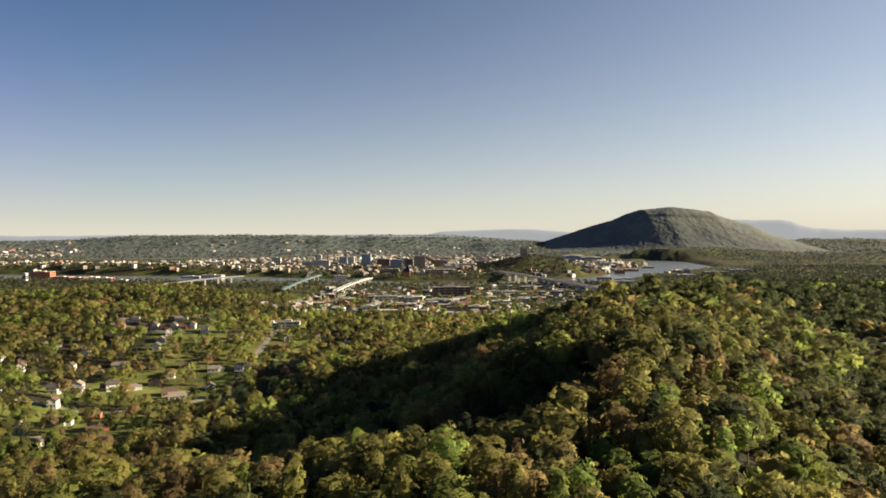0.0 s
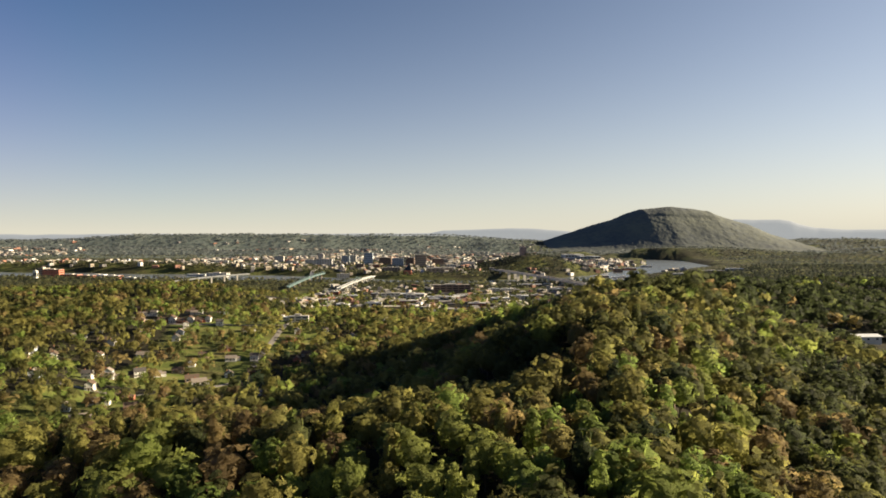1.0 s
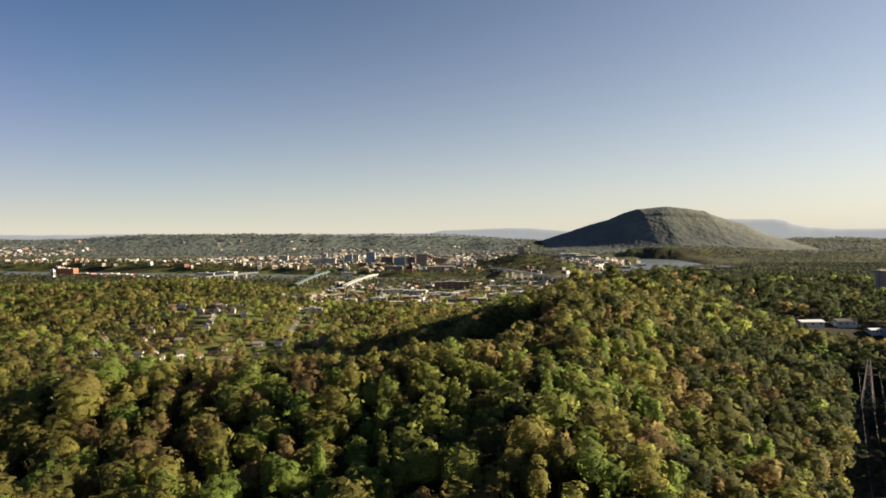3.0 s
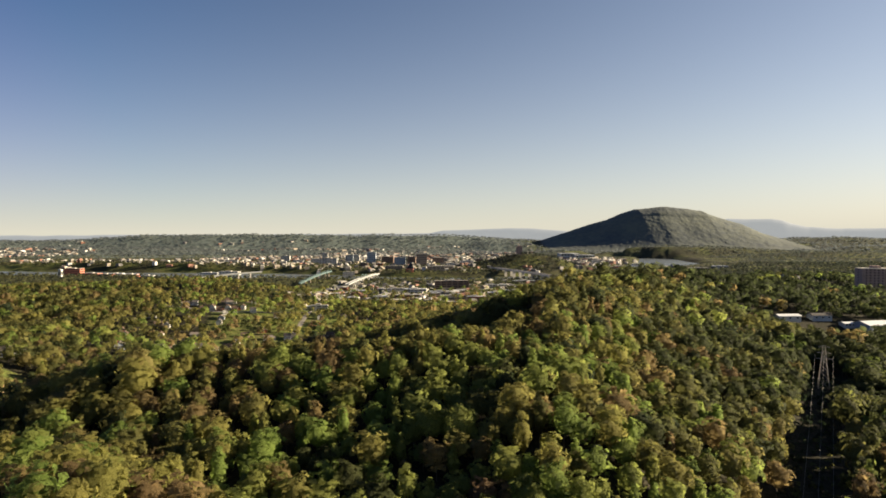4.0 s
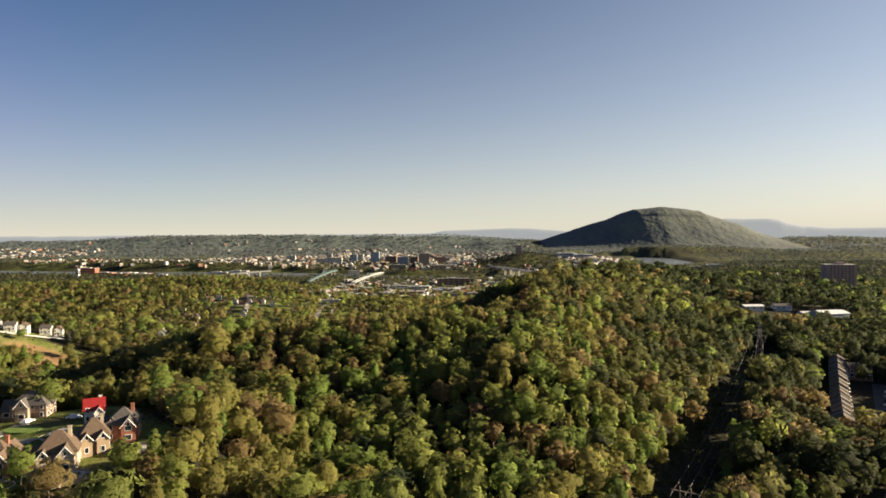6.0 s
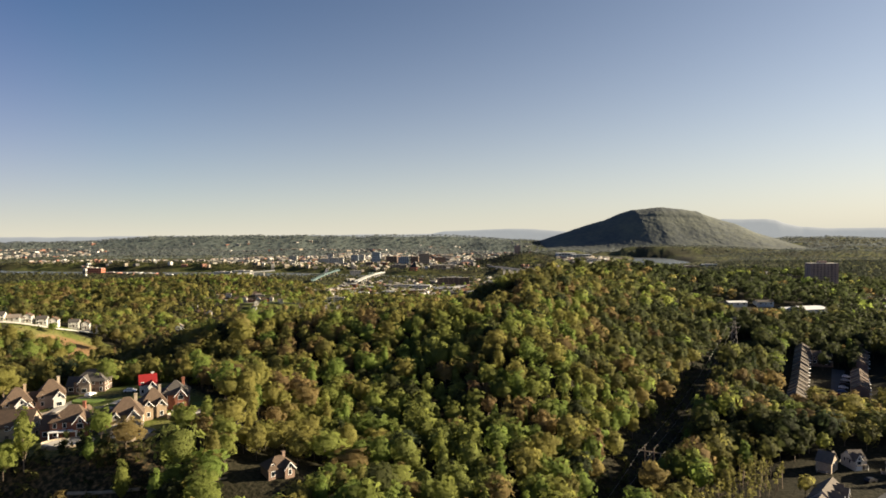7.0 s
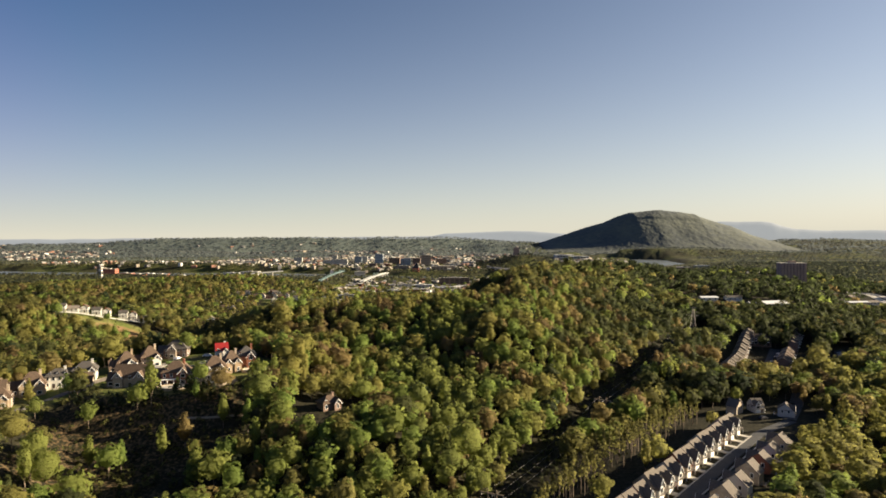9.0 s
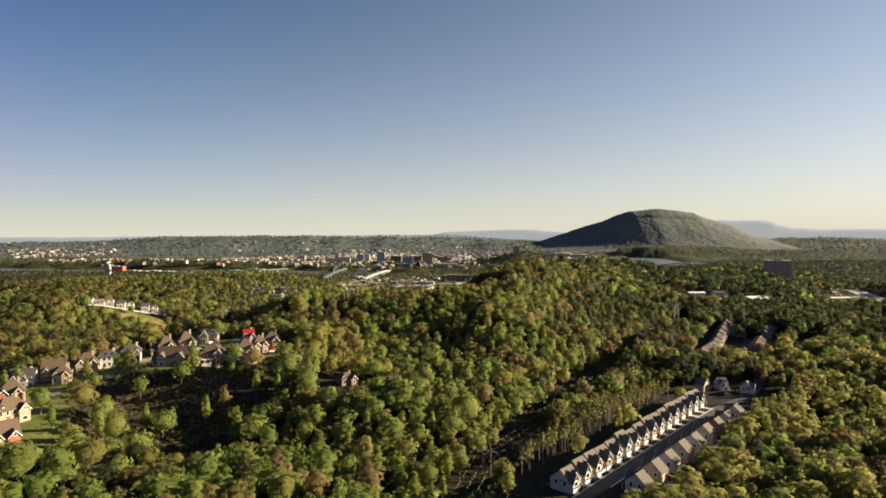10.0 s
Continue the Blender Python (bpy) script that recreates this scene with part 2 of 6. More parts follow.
VALLEY_HILLS = [
    (550, 455, -15, 70, 60, 0), (165, 340, 21, 80, 70, 30), (-520, 420, -6, 160, 90, 0), (470, 570, 14, 170, 120, 0), (560, 860, 49, 190, 110, 10), (300, 480, 8, 100, 100, 0), (-150, 410, -24, 90, 80, 0),
    (-300, 640, 10, 110, 70, 0), (20, 430, 1, 70, 70, 0), (70, 560, -11, 130, 110, 0), (20, 330, 4, 45, 40, 0), (90, 430, 19, 60, 50, 0), (290, 1990, 50, 110, 75, 0), (-1250, 1950, 22, 500, 150, 0),
    (1200, 3060, 50, 480, 80, 2), (1900, 2750, 30, 300, 120, 0), (2500, 3300, 45, 300, 120, 0),
]
CREST_HILLS = [
    (238, 502, 31.5, 58, 58, 0), (312, 482, 1.5, 52, 52, 0), (165, 428, 12, 50, 42, 30), (258, 440, -10.1, 42, 40, 0), (180, 118, 10.8, 55, 36, 50), (122, 38, 2.9, 40, 26, 50), (130, -4, 4, 22, 22, 0),
    (34, 44, 5.8, 20, 20, 0), (-400, 640, 7.8, 85, 60, 0), (-215, 600, 6.5, 50, 42, 0), (-590, 545, 18.7, 80, 70, 0), (-640, 890, 31.8, 260, 95, 4), (-380, 880, 19.9, 90, 80, 0), (400, 372, -6.2, 55, 38, 0),
    (446, 345, -7.2, 40, 30, 0), (-52, 22, 5.5, 26, 20, 0), (104, 92, 0.1, 22, 22, 0),
    (98, -10, -7, 24, 28, 0), (172, 4, 5, 24, 36, 0),
    (-25, -116, -7, 42, 26, 0), (330, 400, -6, 45, 22, 0),
    (312, 358, -9, 58, 20, 0), (470, 522, 9, 40, 24, 0),
    (298, 318, -7, 62, 34, 0),          # hollow in front of the sheds
    (340, 398, 3, 46, 24, 0),
    (192, 92, -11, 55, 22, 58),          # the shelf of the terraces
]
FAR_HILLS = [(-2900, 4050, 60, 800, 160, 4), (-1700, 4150, 66, 700, 130, -3), (-600, 4200, 72, 700, 120, 2), (300, 4250, 60, 500, 110, 0), (-2300, 3500, 34, 500, 130, 5), (-900, 3400, 22, 600, 120, 0), (430, 4000, 52, 160, 90, 0), (2900, 4250, 90, 700, 140, 0), (2300, 4000, 40, 420, 130, 0)]


def humps(x, y, rows):
    z = np.zeros(np.shape(x))
    for hx, hy, up, a, b, turn in rows:
        c, s = math.cos(radians(turn)), math.sin(radians(turn))
        u, v = (x - hx) * c + (y - hy) * s, -(x - hx) * s + (y - hy) * c
        z = z + up * np.exp(-0.5 * ((u / a) ** 2 + (v / b) ** 2))
    return z


def river_depth(x, y):
    d, where = near_line(x, y, RIVER)
    half = np.interp(where, range(len(RIVER_W)), RIVER_W) / 2
    return half - d


def land(x, y):
    """The ground's height."""
    x, y = np.asarray(x, float), np.asarray(y, float)
    z = 26 + 35.1 * (1 - step(430, 900, y)) + humps(x, y, NEAR_HILLS) + humps(x, y, RIDGE_HILLS) + humps(x, y, VALLEY_HILLS) + humps(x, y, CREST_HILLS) + humps(x, y, FAR_HILLS)
    rough = (wave(x, y, 90, 1) - 0.5) * 7 + (wave(x, y, 34, 2) - 0.5) * 3
    z = z + rough * (1 - 0.75 * step(700, 1100, y) + 0.9 * step(2900, 3600, y) * (wave(x, y, 260, 3)))
    far = step(2900, 3900, y)
    z = z + far * ((wave(x, y, 420, 5) - 0.5) * 26 + (wave(x, y, 150, 6) - 0.5) * 10)
    d, where = near_line(x, y, CUT)
    z = z - 6.5 * np.exp(-(d / 24) ** 2) * step(-200, -100, y)
    d, where = near_line(x, y, STREET)
    level = np.interp(where, range(6), [60.0, 61.0, 62.2, 64.0, 64.6, 65.2])
    z = z + (level - z) * (1 - step(24, 46, d))
    w = river_depth(x, y)
    return np.where(w > -60, z + (WATER - 5 - z) * step(-40, 14, w), z)


def axis(lo, hi, fine_lo, fine_hi, fine, grow):
    v = list(np.arange(fine_lo, fine_hi + 0.1, fine))
    s = fine
    while v[-1] < hi:
        s *= grow
        v.append(v[-1] + s)
    s = fine
    while v[0] > lo:
        s *= grow
        v.insert(0, v[0] - s)
    return np.array(v)


# ---- the ground ----
TERRACE = [(-160, -144), (-170, -124), (-190, -82), (-186, -46), (-172, -24), (-152, -8), (-124, -2), (-104, -18), (-110, -34), (-128, -40), (-147, -40)]   # the crest on which the large houses stand
TERRACE_Z = [75.8, 76.8, 78.4, 79.5, 83.6, 86.2, 88.4, 87.6, 86.0, 84.0, 83.4]
xs = axis(-3700, 3700, -420, 460, 6.0, 1.045)
ys = axis(-900, 4480, -260, 520, 6.0, 1.03)
ys = ys[ys < 4490]
gx, gy = np.meshgrid(xs, ys)


def ground_at(x, y):
    z = land(x, y)
    d, where = near_line(np.asarray(x, float), np.asarray(y, float), TERRACE)
    level = np.interp(where, range(11), TERRACE_Z)
    return z + (level - z) * (1 - step(13, 44, d))


def z_at(x, y):
    return float(ground_at(np.array([x]), np.array([y]))[0])


def oval(x, y, cx, cy, a, b, turn=0.0):
    c, s = math.cos(radians(turn)), math.sin(radians(turn))
    u, v = (x - cx) * c + (y - cy) * s, -(x - cx) * s + (y - cy) * c
    return np.hypot(u / a, v / b)


# open places without trees: x, y, half length, half width, turn
MEADOWS = [(-298, 230, 48, 25, 10), (-335, 246, 38, 16, 28)]
SCAR = [(-126, -86, 44, 22, 8), (-110, -110, 30, 14, 0), (-140, -108, 26, 18, 0), (-165, -78, 16, 12, 0)]
LAWNS = [(-170, -110, 26, 9, -56), (-222, 395, 40, 26, 20), (-190, 400, 30, 22, 0), (-205, 335, 26, 18, 0), (-152, 515, 10, 24, 0), (-176, 620, 8, 40, 0)]
GREENS = [(-195, 312, 60, 44, -25), (-190, 420, 60, 50, 0), (-190, 560, 80, 110, 0)]      # thinly wooded gardens
grass = np.zeros(gx.shape)
earth = np.zeros(gx.shape)
for row in GREENS:
    grass = np.maximum(grass, (0.42 + 0.35 * wave(gx, gy, 20, 12)) * (1 - step(0.8, 1.2, oval(gx, gy, *row))))
for row in MEADOWS + LAWNS:
    grass = np.maximum(grass, (0.62 if row in MEADOWS else 1.0) - step(0.75, 1.15, oval(gx, gy, *row)))
d, _ = near_line(gx, gy, TERRACE)
grass = np.maximum(grass, (0.45 + 0.3 * wave(gx, gy, 14, 14)) * (1 - step(14, 24, d)))      # gardens of the large houses
earth = np.maximum(earth, 0.8 * (1 - step(0.5, 1.1, oval(gx, gy, -286, 228, 44, 20, 10))) * (0.55 + 0.6 * wave(gx, gy, 22, 13)))
for row in SCAR + [(-128, -62, 54, 18, 8)]:
    earth = np.maximum(earth, 0.38 * (1 - step(0.6, 1.1, oval(gx, gy, *row))))
grass = np.maximum(grass, 0.32 * step(800, 1100, gy) * wave(gx, gy, 60, 9) + 0.27 * step(800, 1100, gy))
pale = 0.75 * step(2500, 3100, gy) * (1 - 0.5 * step(300, 700, gx))          # distance haze put into the ground's colour, half as strong on the right
d, _ = near_line(gx, gy, CUT)
grass = np.maximum(grass, 0.1 * (1 - step(8, 16, d)))
k = np.arange(len(xs) * len(ys)).reshape(len(ys), len(xs))
quads = np.stack([k[:-1, :-1], k[:-1, 1:], k[1:, 1:], k[1:, :-1]], -1).reshape(-1, 4)
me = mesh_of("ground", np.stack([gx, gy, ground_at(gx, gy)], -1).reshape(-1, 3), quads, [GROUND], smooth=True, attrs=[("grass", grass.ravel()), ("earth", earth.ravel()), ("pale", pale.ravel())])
tagged(new("ground", me), "rolling wooded ground with leaf litter, grass and bare earth", "ground", kind="structure")

WATER_M = bpy.data.materials.new("river_water")
WATER_M.use_nodes = True
p = WATER_M.node_tree.nodes["Principled BSDF"]
p.inputs["Base Color"].default_value, p.inputs["Roughness"].default_value, p.inputs["IOR"].default_value = (0.15, 0.17, 0.18, 1), 0.22, 1.33
nz, bp = WATER_M.node_tree.nodes.new("ShaderNodeTexNoise"), WATER_M.node_tree.nodes.new("ShaderNodeBump")
tc = WATER_M.node_tree.nodes.new("ShaderNodeTexCoord")
nz.inputs["Scale"].default_value, nz.inputs["Detail"].default_value = 0.15, 4.0
bp.inputs["Strength"].default_value, bp.inputs["Distance"].default_value = 0.5, 0.9
WATER_M.node_tree.links.new(tc.outputs["Object"], nz.inputs["Vector"])
WATER_M.node_tree.links.new(nz.outputs["Fac"], bp.inputs["Height"])
WATER_M.node_tree.links.new(bp.outputs[0], p.inputs["Normal"])
wx, wy = np.meshgrid(np.linspace(-3200, 1700, 60), np.linspace(1400, 3400, 40))
k = np.arange(wx.size).reshape(wx.shape)
me = mesh_of("river", np.stack([wx, wy, np.full(wx.shape, WATER)], -1).reshape(-1, 3), np.stack([k[:-1, :-1], k[:-1, 1:], k[1:, 1:], k[1:, :-1]], -1).reshape(-1, 4), [WATER_M])
tagged(new("river", me), "wide calm grey-blue river bending past the city", "river", kind="structure")


# ---- the far mountain and ridges ----
def ridge_mesh(name, x0, x1, y0, y1, nx, ny, height, mat):
    ax, ay = np.meshgrid(np.linspace(x0, x1, nx), np.linspace(y0, y1, ny))
    k = np.arange(ax.size).reshape(ax.shape)
    return mesh_of(name, np.stack([ax, ay, height(ax, ay)], -1).reshape(-1, 3), np.stack([k[:-1, :-1], k[:-1, 1:], k[1:, 1:], k[1:, :-1]], -1).reshape(-1, 4), [mat], smooth=True)


def mountain_height(x, y):
    u = np.interp(x, [520, 651, 847, 1004, 1180, 1278, 1376, 1552, 1709, 1827, 1874, 1984, 2101, 2219, 2415, 2700, 2900],
                  [-40, 50, 116, 164, 226, 270, 298, 306, 294, 280, 258, 222, 186, 128, 66, 0, -40])
    lean = np.maximum(0, 1490 - x)          # the nose of the mountain points towards the city
    front = step(3560 + 0.30 * lean, 4230 + 0.12 * lean, y) ** 1.15
    back = 1 - 0.4 * step(4260, 4480, y)
    brow = 9 * step(0.80, 0.86, front + 0.03 * (wave(x, y, 70, 26) - 0.5)) * step(1240, 1380, x) * (1 - step(1800, 1900, x))      # the rocky brow
    z = 26 + (u - 9 * step(1240, 1380, x) * (1 - step(1800, 1900, x))) * front * back * (0.93 + 0.07 * wave(x, y, 200, 21)) + brow * back
    gully = (np.abs(wave(x, y + 0.6 * x, 170, 22) - 0.5) * 30 + (wave(x, y, 60, 23) - 0.5) * 8)
    z = z + gully * front * (1 - front) * 0.8 + ((wave(x, y, 30, 24) - 0.5) * 2.2 + (wave(x, y, 14, 25) - 0.5) * 2.4) * step(0.02, 0.2, front)
    return z


# the blue-grey tone puts some distance haze into the mountain's colour
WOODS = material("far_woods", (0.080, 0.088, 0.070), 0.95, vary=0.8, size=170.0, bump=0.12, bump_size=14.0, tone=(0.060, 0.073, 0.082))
FAR = material("haze_glow_woods", (0.115, 0.122, 0.128), 0.95, vary=0.3, size=260.0, tone=(0.095, 0.10, 0.106))
# the backdrop ridges glow faintly to stand in for haze
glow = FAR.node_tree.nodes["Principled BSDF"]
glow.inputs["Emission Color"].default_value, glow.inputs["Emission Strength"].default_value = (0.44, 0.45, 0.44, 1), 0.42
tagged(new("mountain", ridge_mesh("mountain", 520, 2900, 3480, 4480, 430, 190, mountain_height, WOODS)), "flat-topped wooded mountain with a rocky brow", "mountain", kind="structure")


def far_ridge(x, y):
    u = np.interp(x, [1500, 1900, 2150, 2300, 2480, 2560, 2620, 2750, 3000, 3500, 3700], [110, 222, 247, 240, 242, 233, 214, 184, 172, 174, 166])
    return -20 + (u + 20 + 6 * wave(x, y, 140, 31)) * step(4380, 4470, y)


def far_plateau(x, y):
    u = np.interp(x, [-3700, -3000, -2200, -1600, -900, -100, 0, 250, 500, 700, 900, 1300], [128, 126, 132, 128, 134, 138, 158, 166, 176, 172, 160, 120])
    return -20 + (u + 20 + 6 * wave(x, y, 160, 32)) * step(4420, 4478, y)


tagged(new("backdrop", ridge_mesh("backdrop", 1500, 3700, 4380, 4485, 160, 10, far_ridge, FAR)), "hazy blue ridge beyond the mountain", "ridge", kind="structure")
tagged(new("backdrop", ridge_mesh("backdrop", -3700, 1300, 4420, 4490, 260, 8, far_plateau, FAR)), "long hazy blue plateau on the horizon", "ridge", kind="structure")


# ---- trees ----
ICO = [(0, 0, 1)] + [(0.894 * math.cos(k * 1.2566), 0.894 * math.sin(k * 1.2566), 0.447) for k in range(5)] + [(0.894 * math.cos(k * 1.2566 + 0.628), 0.894 * math.sin(k * 1.2566 + 0.628), -0.447) for k in range(5)] + [(0, 0, -1)]
ICO_F = [(0, 1 + k, 1 + (k + 1) % 5) for k in range(5)] + [(11, 6 + (k + 1) % 5, 6 + k) for k in range(5)] + [(1 + k, 6 + k, 1 + (k + 1) % 5) for k in range(5)] + [(6 + k, 6 + (k + 1) % 5, 1 + (k + 1) % 5) for k in range(5)]


def tree_template(seed, height, radius, lobes, cards, low=0.2, size=0.2, limbs=2, peak=1.0):
    """A tree at the origin: sprays of leaves gathered in uneven clumps, then wood. Returns verts, faces, number of leaf faces, normals."""
    rs = np.random.default_rng(seed)
    base = height * low
    mid, half = (height + base) / 2, (height - base) / 2
    v, f, nrm, spots = [], [], [], []
    for i in range(lobes):
        a, u = i * 2.4 + rs.uniform(-0.5, 0.5), -0.62 + 1.5 * (i + 0.5) / lobes
        wide = math.sqrt(max(0.05, 1 - abs(u) ** 2.2)) if peak < 1.5 else max(0.10, 0.95 - 0.58 * (u + 0.62))
        ring = wide * radius * rs.uniform(0.28, 0.62)
        lr = radius * rs.uniform(0.46, 0.62) * (0.85 if u > 0.4 else 1.0) * (1.0 if peak < 1.5 else 0.72)
        spots.append((np.array([ring * math.cos(a), ring * math.sin(a), mid + u * half * 0.80]), lr))
    at = 0
    if cards > 50:          # the dense inner crown
        q = np.array(ICO)
        slim = 0.80 if peak < 1.5 else 0.55
        k = rs.uniform(0.86, 1.12, (12, 1))
        v.append(np.array([0, 0, mid]) + q * k * np.array([radius * slim, radius * slim, half * 0.78]) * (1.0 - 0.25 * (peak > 1.5) * q[:, 2:3]))
        nrm.append(q / np.linalg.norm(q, axis=1)[:, None])
        f += ICO_F
        at = 12
    for i in range(cards):
        c, lr = spots[i % lobes]
        out = np.array([c[0] / radius, c[1] / radius, (c[2] - mid + 0.45 * half) / half])
        out /= np.linalg.norm(out) + 1e-6
        d = rs.normal(size=3) + out * 0.8
        d /= np.linalg.norm(d)
        o = c + d * lr * rs.uniform(0.80, 1.10) * np.array([1.0, 1.0, 1.05])
        n = d + rs.normal(size=3) * 0.30
        n /= np.linalg.norm(n)
        p = np.cross(n, rs.normal(size=3))
        p /= np.linalg.norm(p)
        q = np.cross(n, p)
        e = radius * size * rs.uniform(0.7, 1.35)
        k = rs.uniform(0.6, 1.25, 4)
        v.append(np.stack([o - p * e * k[0] - q * e * 0.5, o + p * e * 0.5 - q * e * k[1], o + p * e * k[2] + q * e * 0.5 - n * e * 0.35, o - p * e * 0.5 + q * e * k[3]]))
        away = (o - [0, 0, mid - 0.3 * half]) / [radius, radius, half]
        g = d * 0.40 + away / np.linalg.norm(away) * 0.85 + rs.normal(size=3) * 0.08
        nrm.append(np.repeat((g / np.linalg.norm(g))[None], 4, 0))
        f += [(at, at + 1, at + 2), (at, at + 2, at + 3)]
        at += 4
    leaves = len(f)

    def limb(p, q, r0, r1):
        p, q = np.array(p, float), np.array(q, float)
        d = (q - p) / np.linalg.norm(q - p)
        a = np.cross(d, [0.3, 0.9, 0.2])
        a /= np.linalg.norm(a)
        b = np.cross(d, a)
        k = sum(len(x) for x in v)
        ring = np.array([a * math.cos(j * 2.0944) + b * math.sin(j * 2.0944) for j in range(3)])
        v.append(np.concatenate([p + ring * r0, q + ring * r1]))
        nrm.append(np.concatenate([ring, ring]))
        for j in range(3):
            w = (j + 1) % 3
            f.extend([(k + j, k + w, k + 3 + w), (k + j, k + 3 + w, k + 3 + j)])

    r = 0.013 * height
    if limbs >= 0:
        limb((0, 0, -1.2), (0, 0, mid), r, r * 0.55)
    for i in range(max(0, limbs)):
        (x, y, z), _ = spots[(i * 3 + 1) % lobes]
        limb((0, 0, base * (0.9 + 0.25 * i)), (x * 0.8, y * 0.8, z), r * 0.5, r * 0.2)
    return np.concatenate(v), np.array(f, int), leaves, np.concatenate(nrm)


def plant(name, templates, place, tint, kinds, label, leaf=None):
    """Many trees joined into one object: place rows are x, y, z, turn, width, height."""
    vs, fs, ts, ms, ns, at = [], [], [], [], [], 0
    for t, (v, f, leaves, nrm) in enumerate(templates):
        pick = np.nonzero(kinds == t)[0]
        if not len(pick):
            continue
        x, y, z, turn, wide, tall = place[pick].T
        c, s = np.cos(turn)[:, None], np.sin(turn)[:, None]
        w = wide[:, None]
        px, py = v[None, :, 0] * w, v[None, :, 1] * w
        out = np.stack([x[:, None] + px * c - py * s, y[:, None] + px * s + py * c, z[:, None] + v[None, :, 2] * tall[:, None]], -1)
        n = len(pick)
        ns.append(np.stack([nrm[None, :, 0] * c - nrm[None, :, 1] * s, nrm[None, :, 0] * s + nrm[None, :, 1] * c, np.repeat(nrm[None, :, 2], n, 0)], -1).reshape(-1, 3))
        vs.append(out.reshape(-1, 3))
        fs.append((f[None] + (at + np.arange(n) * len(v))[:, None, None]).reshape(-1, 3))
        ts.append(np.repeat(tint[pick], len(v)))
        ms.append(np.tile((np.arange(len(f)) >= leaves).astype(np.int32), n))
        at += n * len(v)
    me = mesh_of(name, np.concatenate(vs), np.concatenate(fs), [leaf or LEAF, BARK], np.concatenate(ms), True, [("tint", np.concatenate(ts))], np.concatenate(ns))
    return tagged(new(name, me), label, "trees", kind="stuff")


def scatter(x0, x1, y0, y1, gap, seed):
    """Jittered places on a grid, kept to the wedge of land that the flight overlooks."""
    rs = np.random.default_rng(seed)
    a, b = np.meshgrid(np.arange(x0, x1, gap), np.arange(y0, y1, gap))
    a, b = a.ravel() + rs.uniform(-0.42, 0.42, a.size) * gap, b.ravel() + rs.uniform(-0.42, 0.42, a.size) * gap
    keep = np.abs(a) < 0.74 * (b + 352) + 45
    return a[keep], b[keep], rs


FIXED = [(-227, 354, 0, 18), (-206, 330, 1, 10), (-196, 322, 2, 10), (-186, 336, 4, 14), (-223, 409, 0, 30), (-184, 407, 4, 25), (-176, 400, 1, 25), (-213, 412, 1, 24), (-262, 352, 5, 20),
         (-280, 570, 2, 8), (-271, 572, 3, 8), (-262, 570, 2, 8), (-253, 572, 3, 8), (-244, 571, 2, 8), (-236, 574, 3, 8), (-222, 566, 0, 12), (-310, 590, 1, 12), (-300, 594, 0, 12),
         (-130, 380, 1, 20), (-118, 372, 2, 20), (-165, 430, 5, 20), (-150, 440, 2, 18), (-200, 470, 4, 12), (-176, 466, 1, 12), (-190, 490, 2, 12), (-158, 470, 0, 12)]
FIXED = [row for row in FIXED if not (-262 < row[0] < -150 and 275 < row[1] < 400)] + [
    (-222, 345, 3, 15), (-203, 318, 1, 12), (-196, 334, 2, 12), (-179, 311, 2, 24), (-243, 378, 0, 10), (-236, 390, 1, 12), (-193, 284, 1, 30), (-164, 290, 4, 30), (-212, 302, 5, 20), (-226, 408, 4, 18)]
valley = list(FIXED)
rv = random.Random(5)
while len(valley) < 92:
    x, y = rv.uniform(-330, -60), rv.uniform(320, 760)
    if x > -60 - (760 - y) * 0.13:
        continue
    if all(math.hypot(x - v[0], y - v[1]) > 17 for v in valley) and y > 395 and abs(x + 157 + (y - 489) * 0.066) > 11:
        valley.append((x, y, rv.randrange(6), rv.choice([8, 14, 22, 98, 104])))
for i in range(24):
    x, y = rv.uniform(-700, -330), rv.uniform(430, 1150)
    valley.append((x, y, rv.randrange(6), rv.uniform(0, 40)))
for x, y in ((560, 835), (545, 850), (585, 842), (600, 830), (620, 850), (300, 560), (420, 640), (330, 620)):
    valley.append((x, y, 3, rv.uniform(-10, 30)))


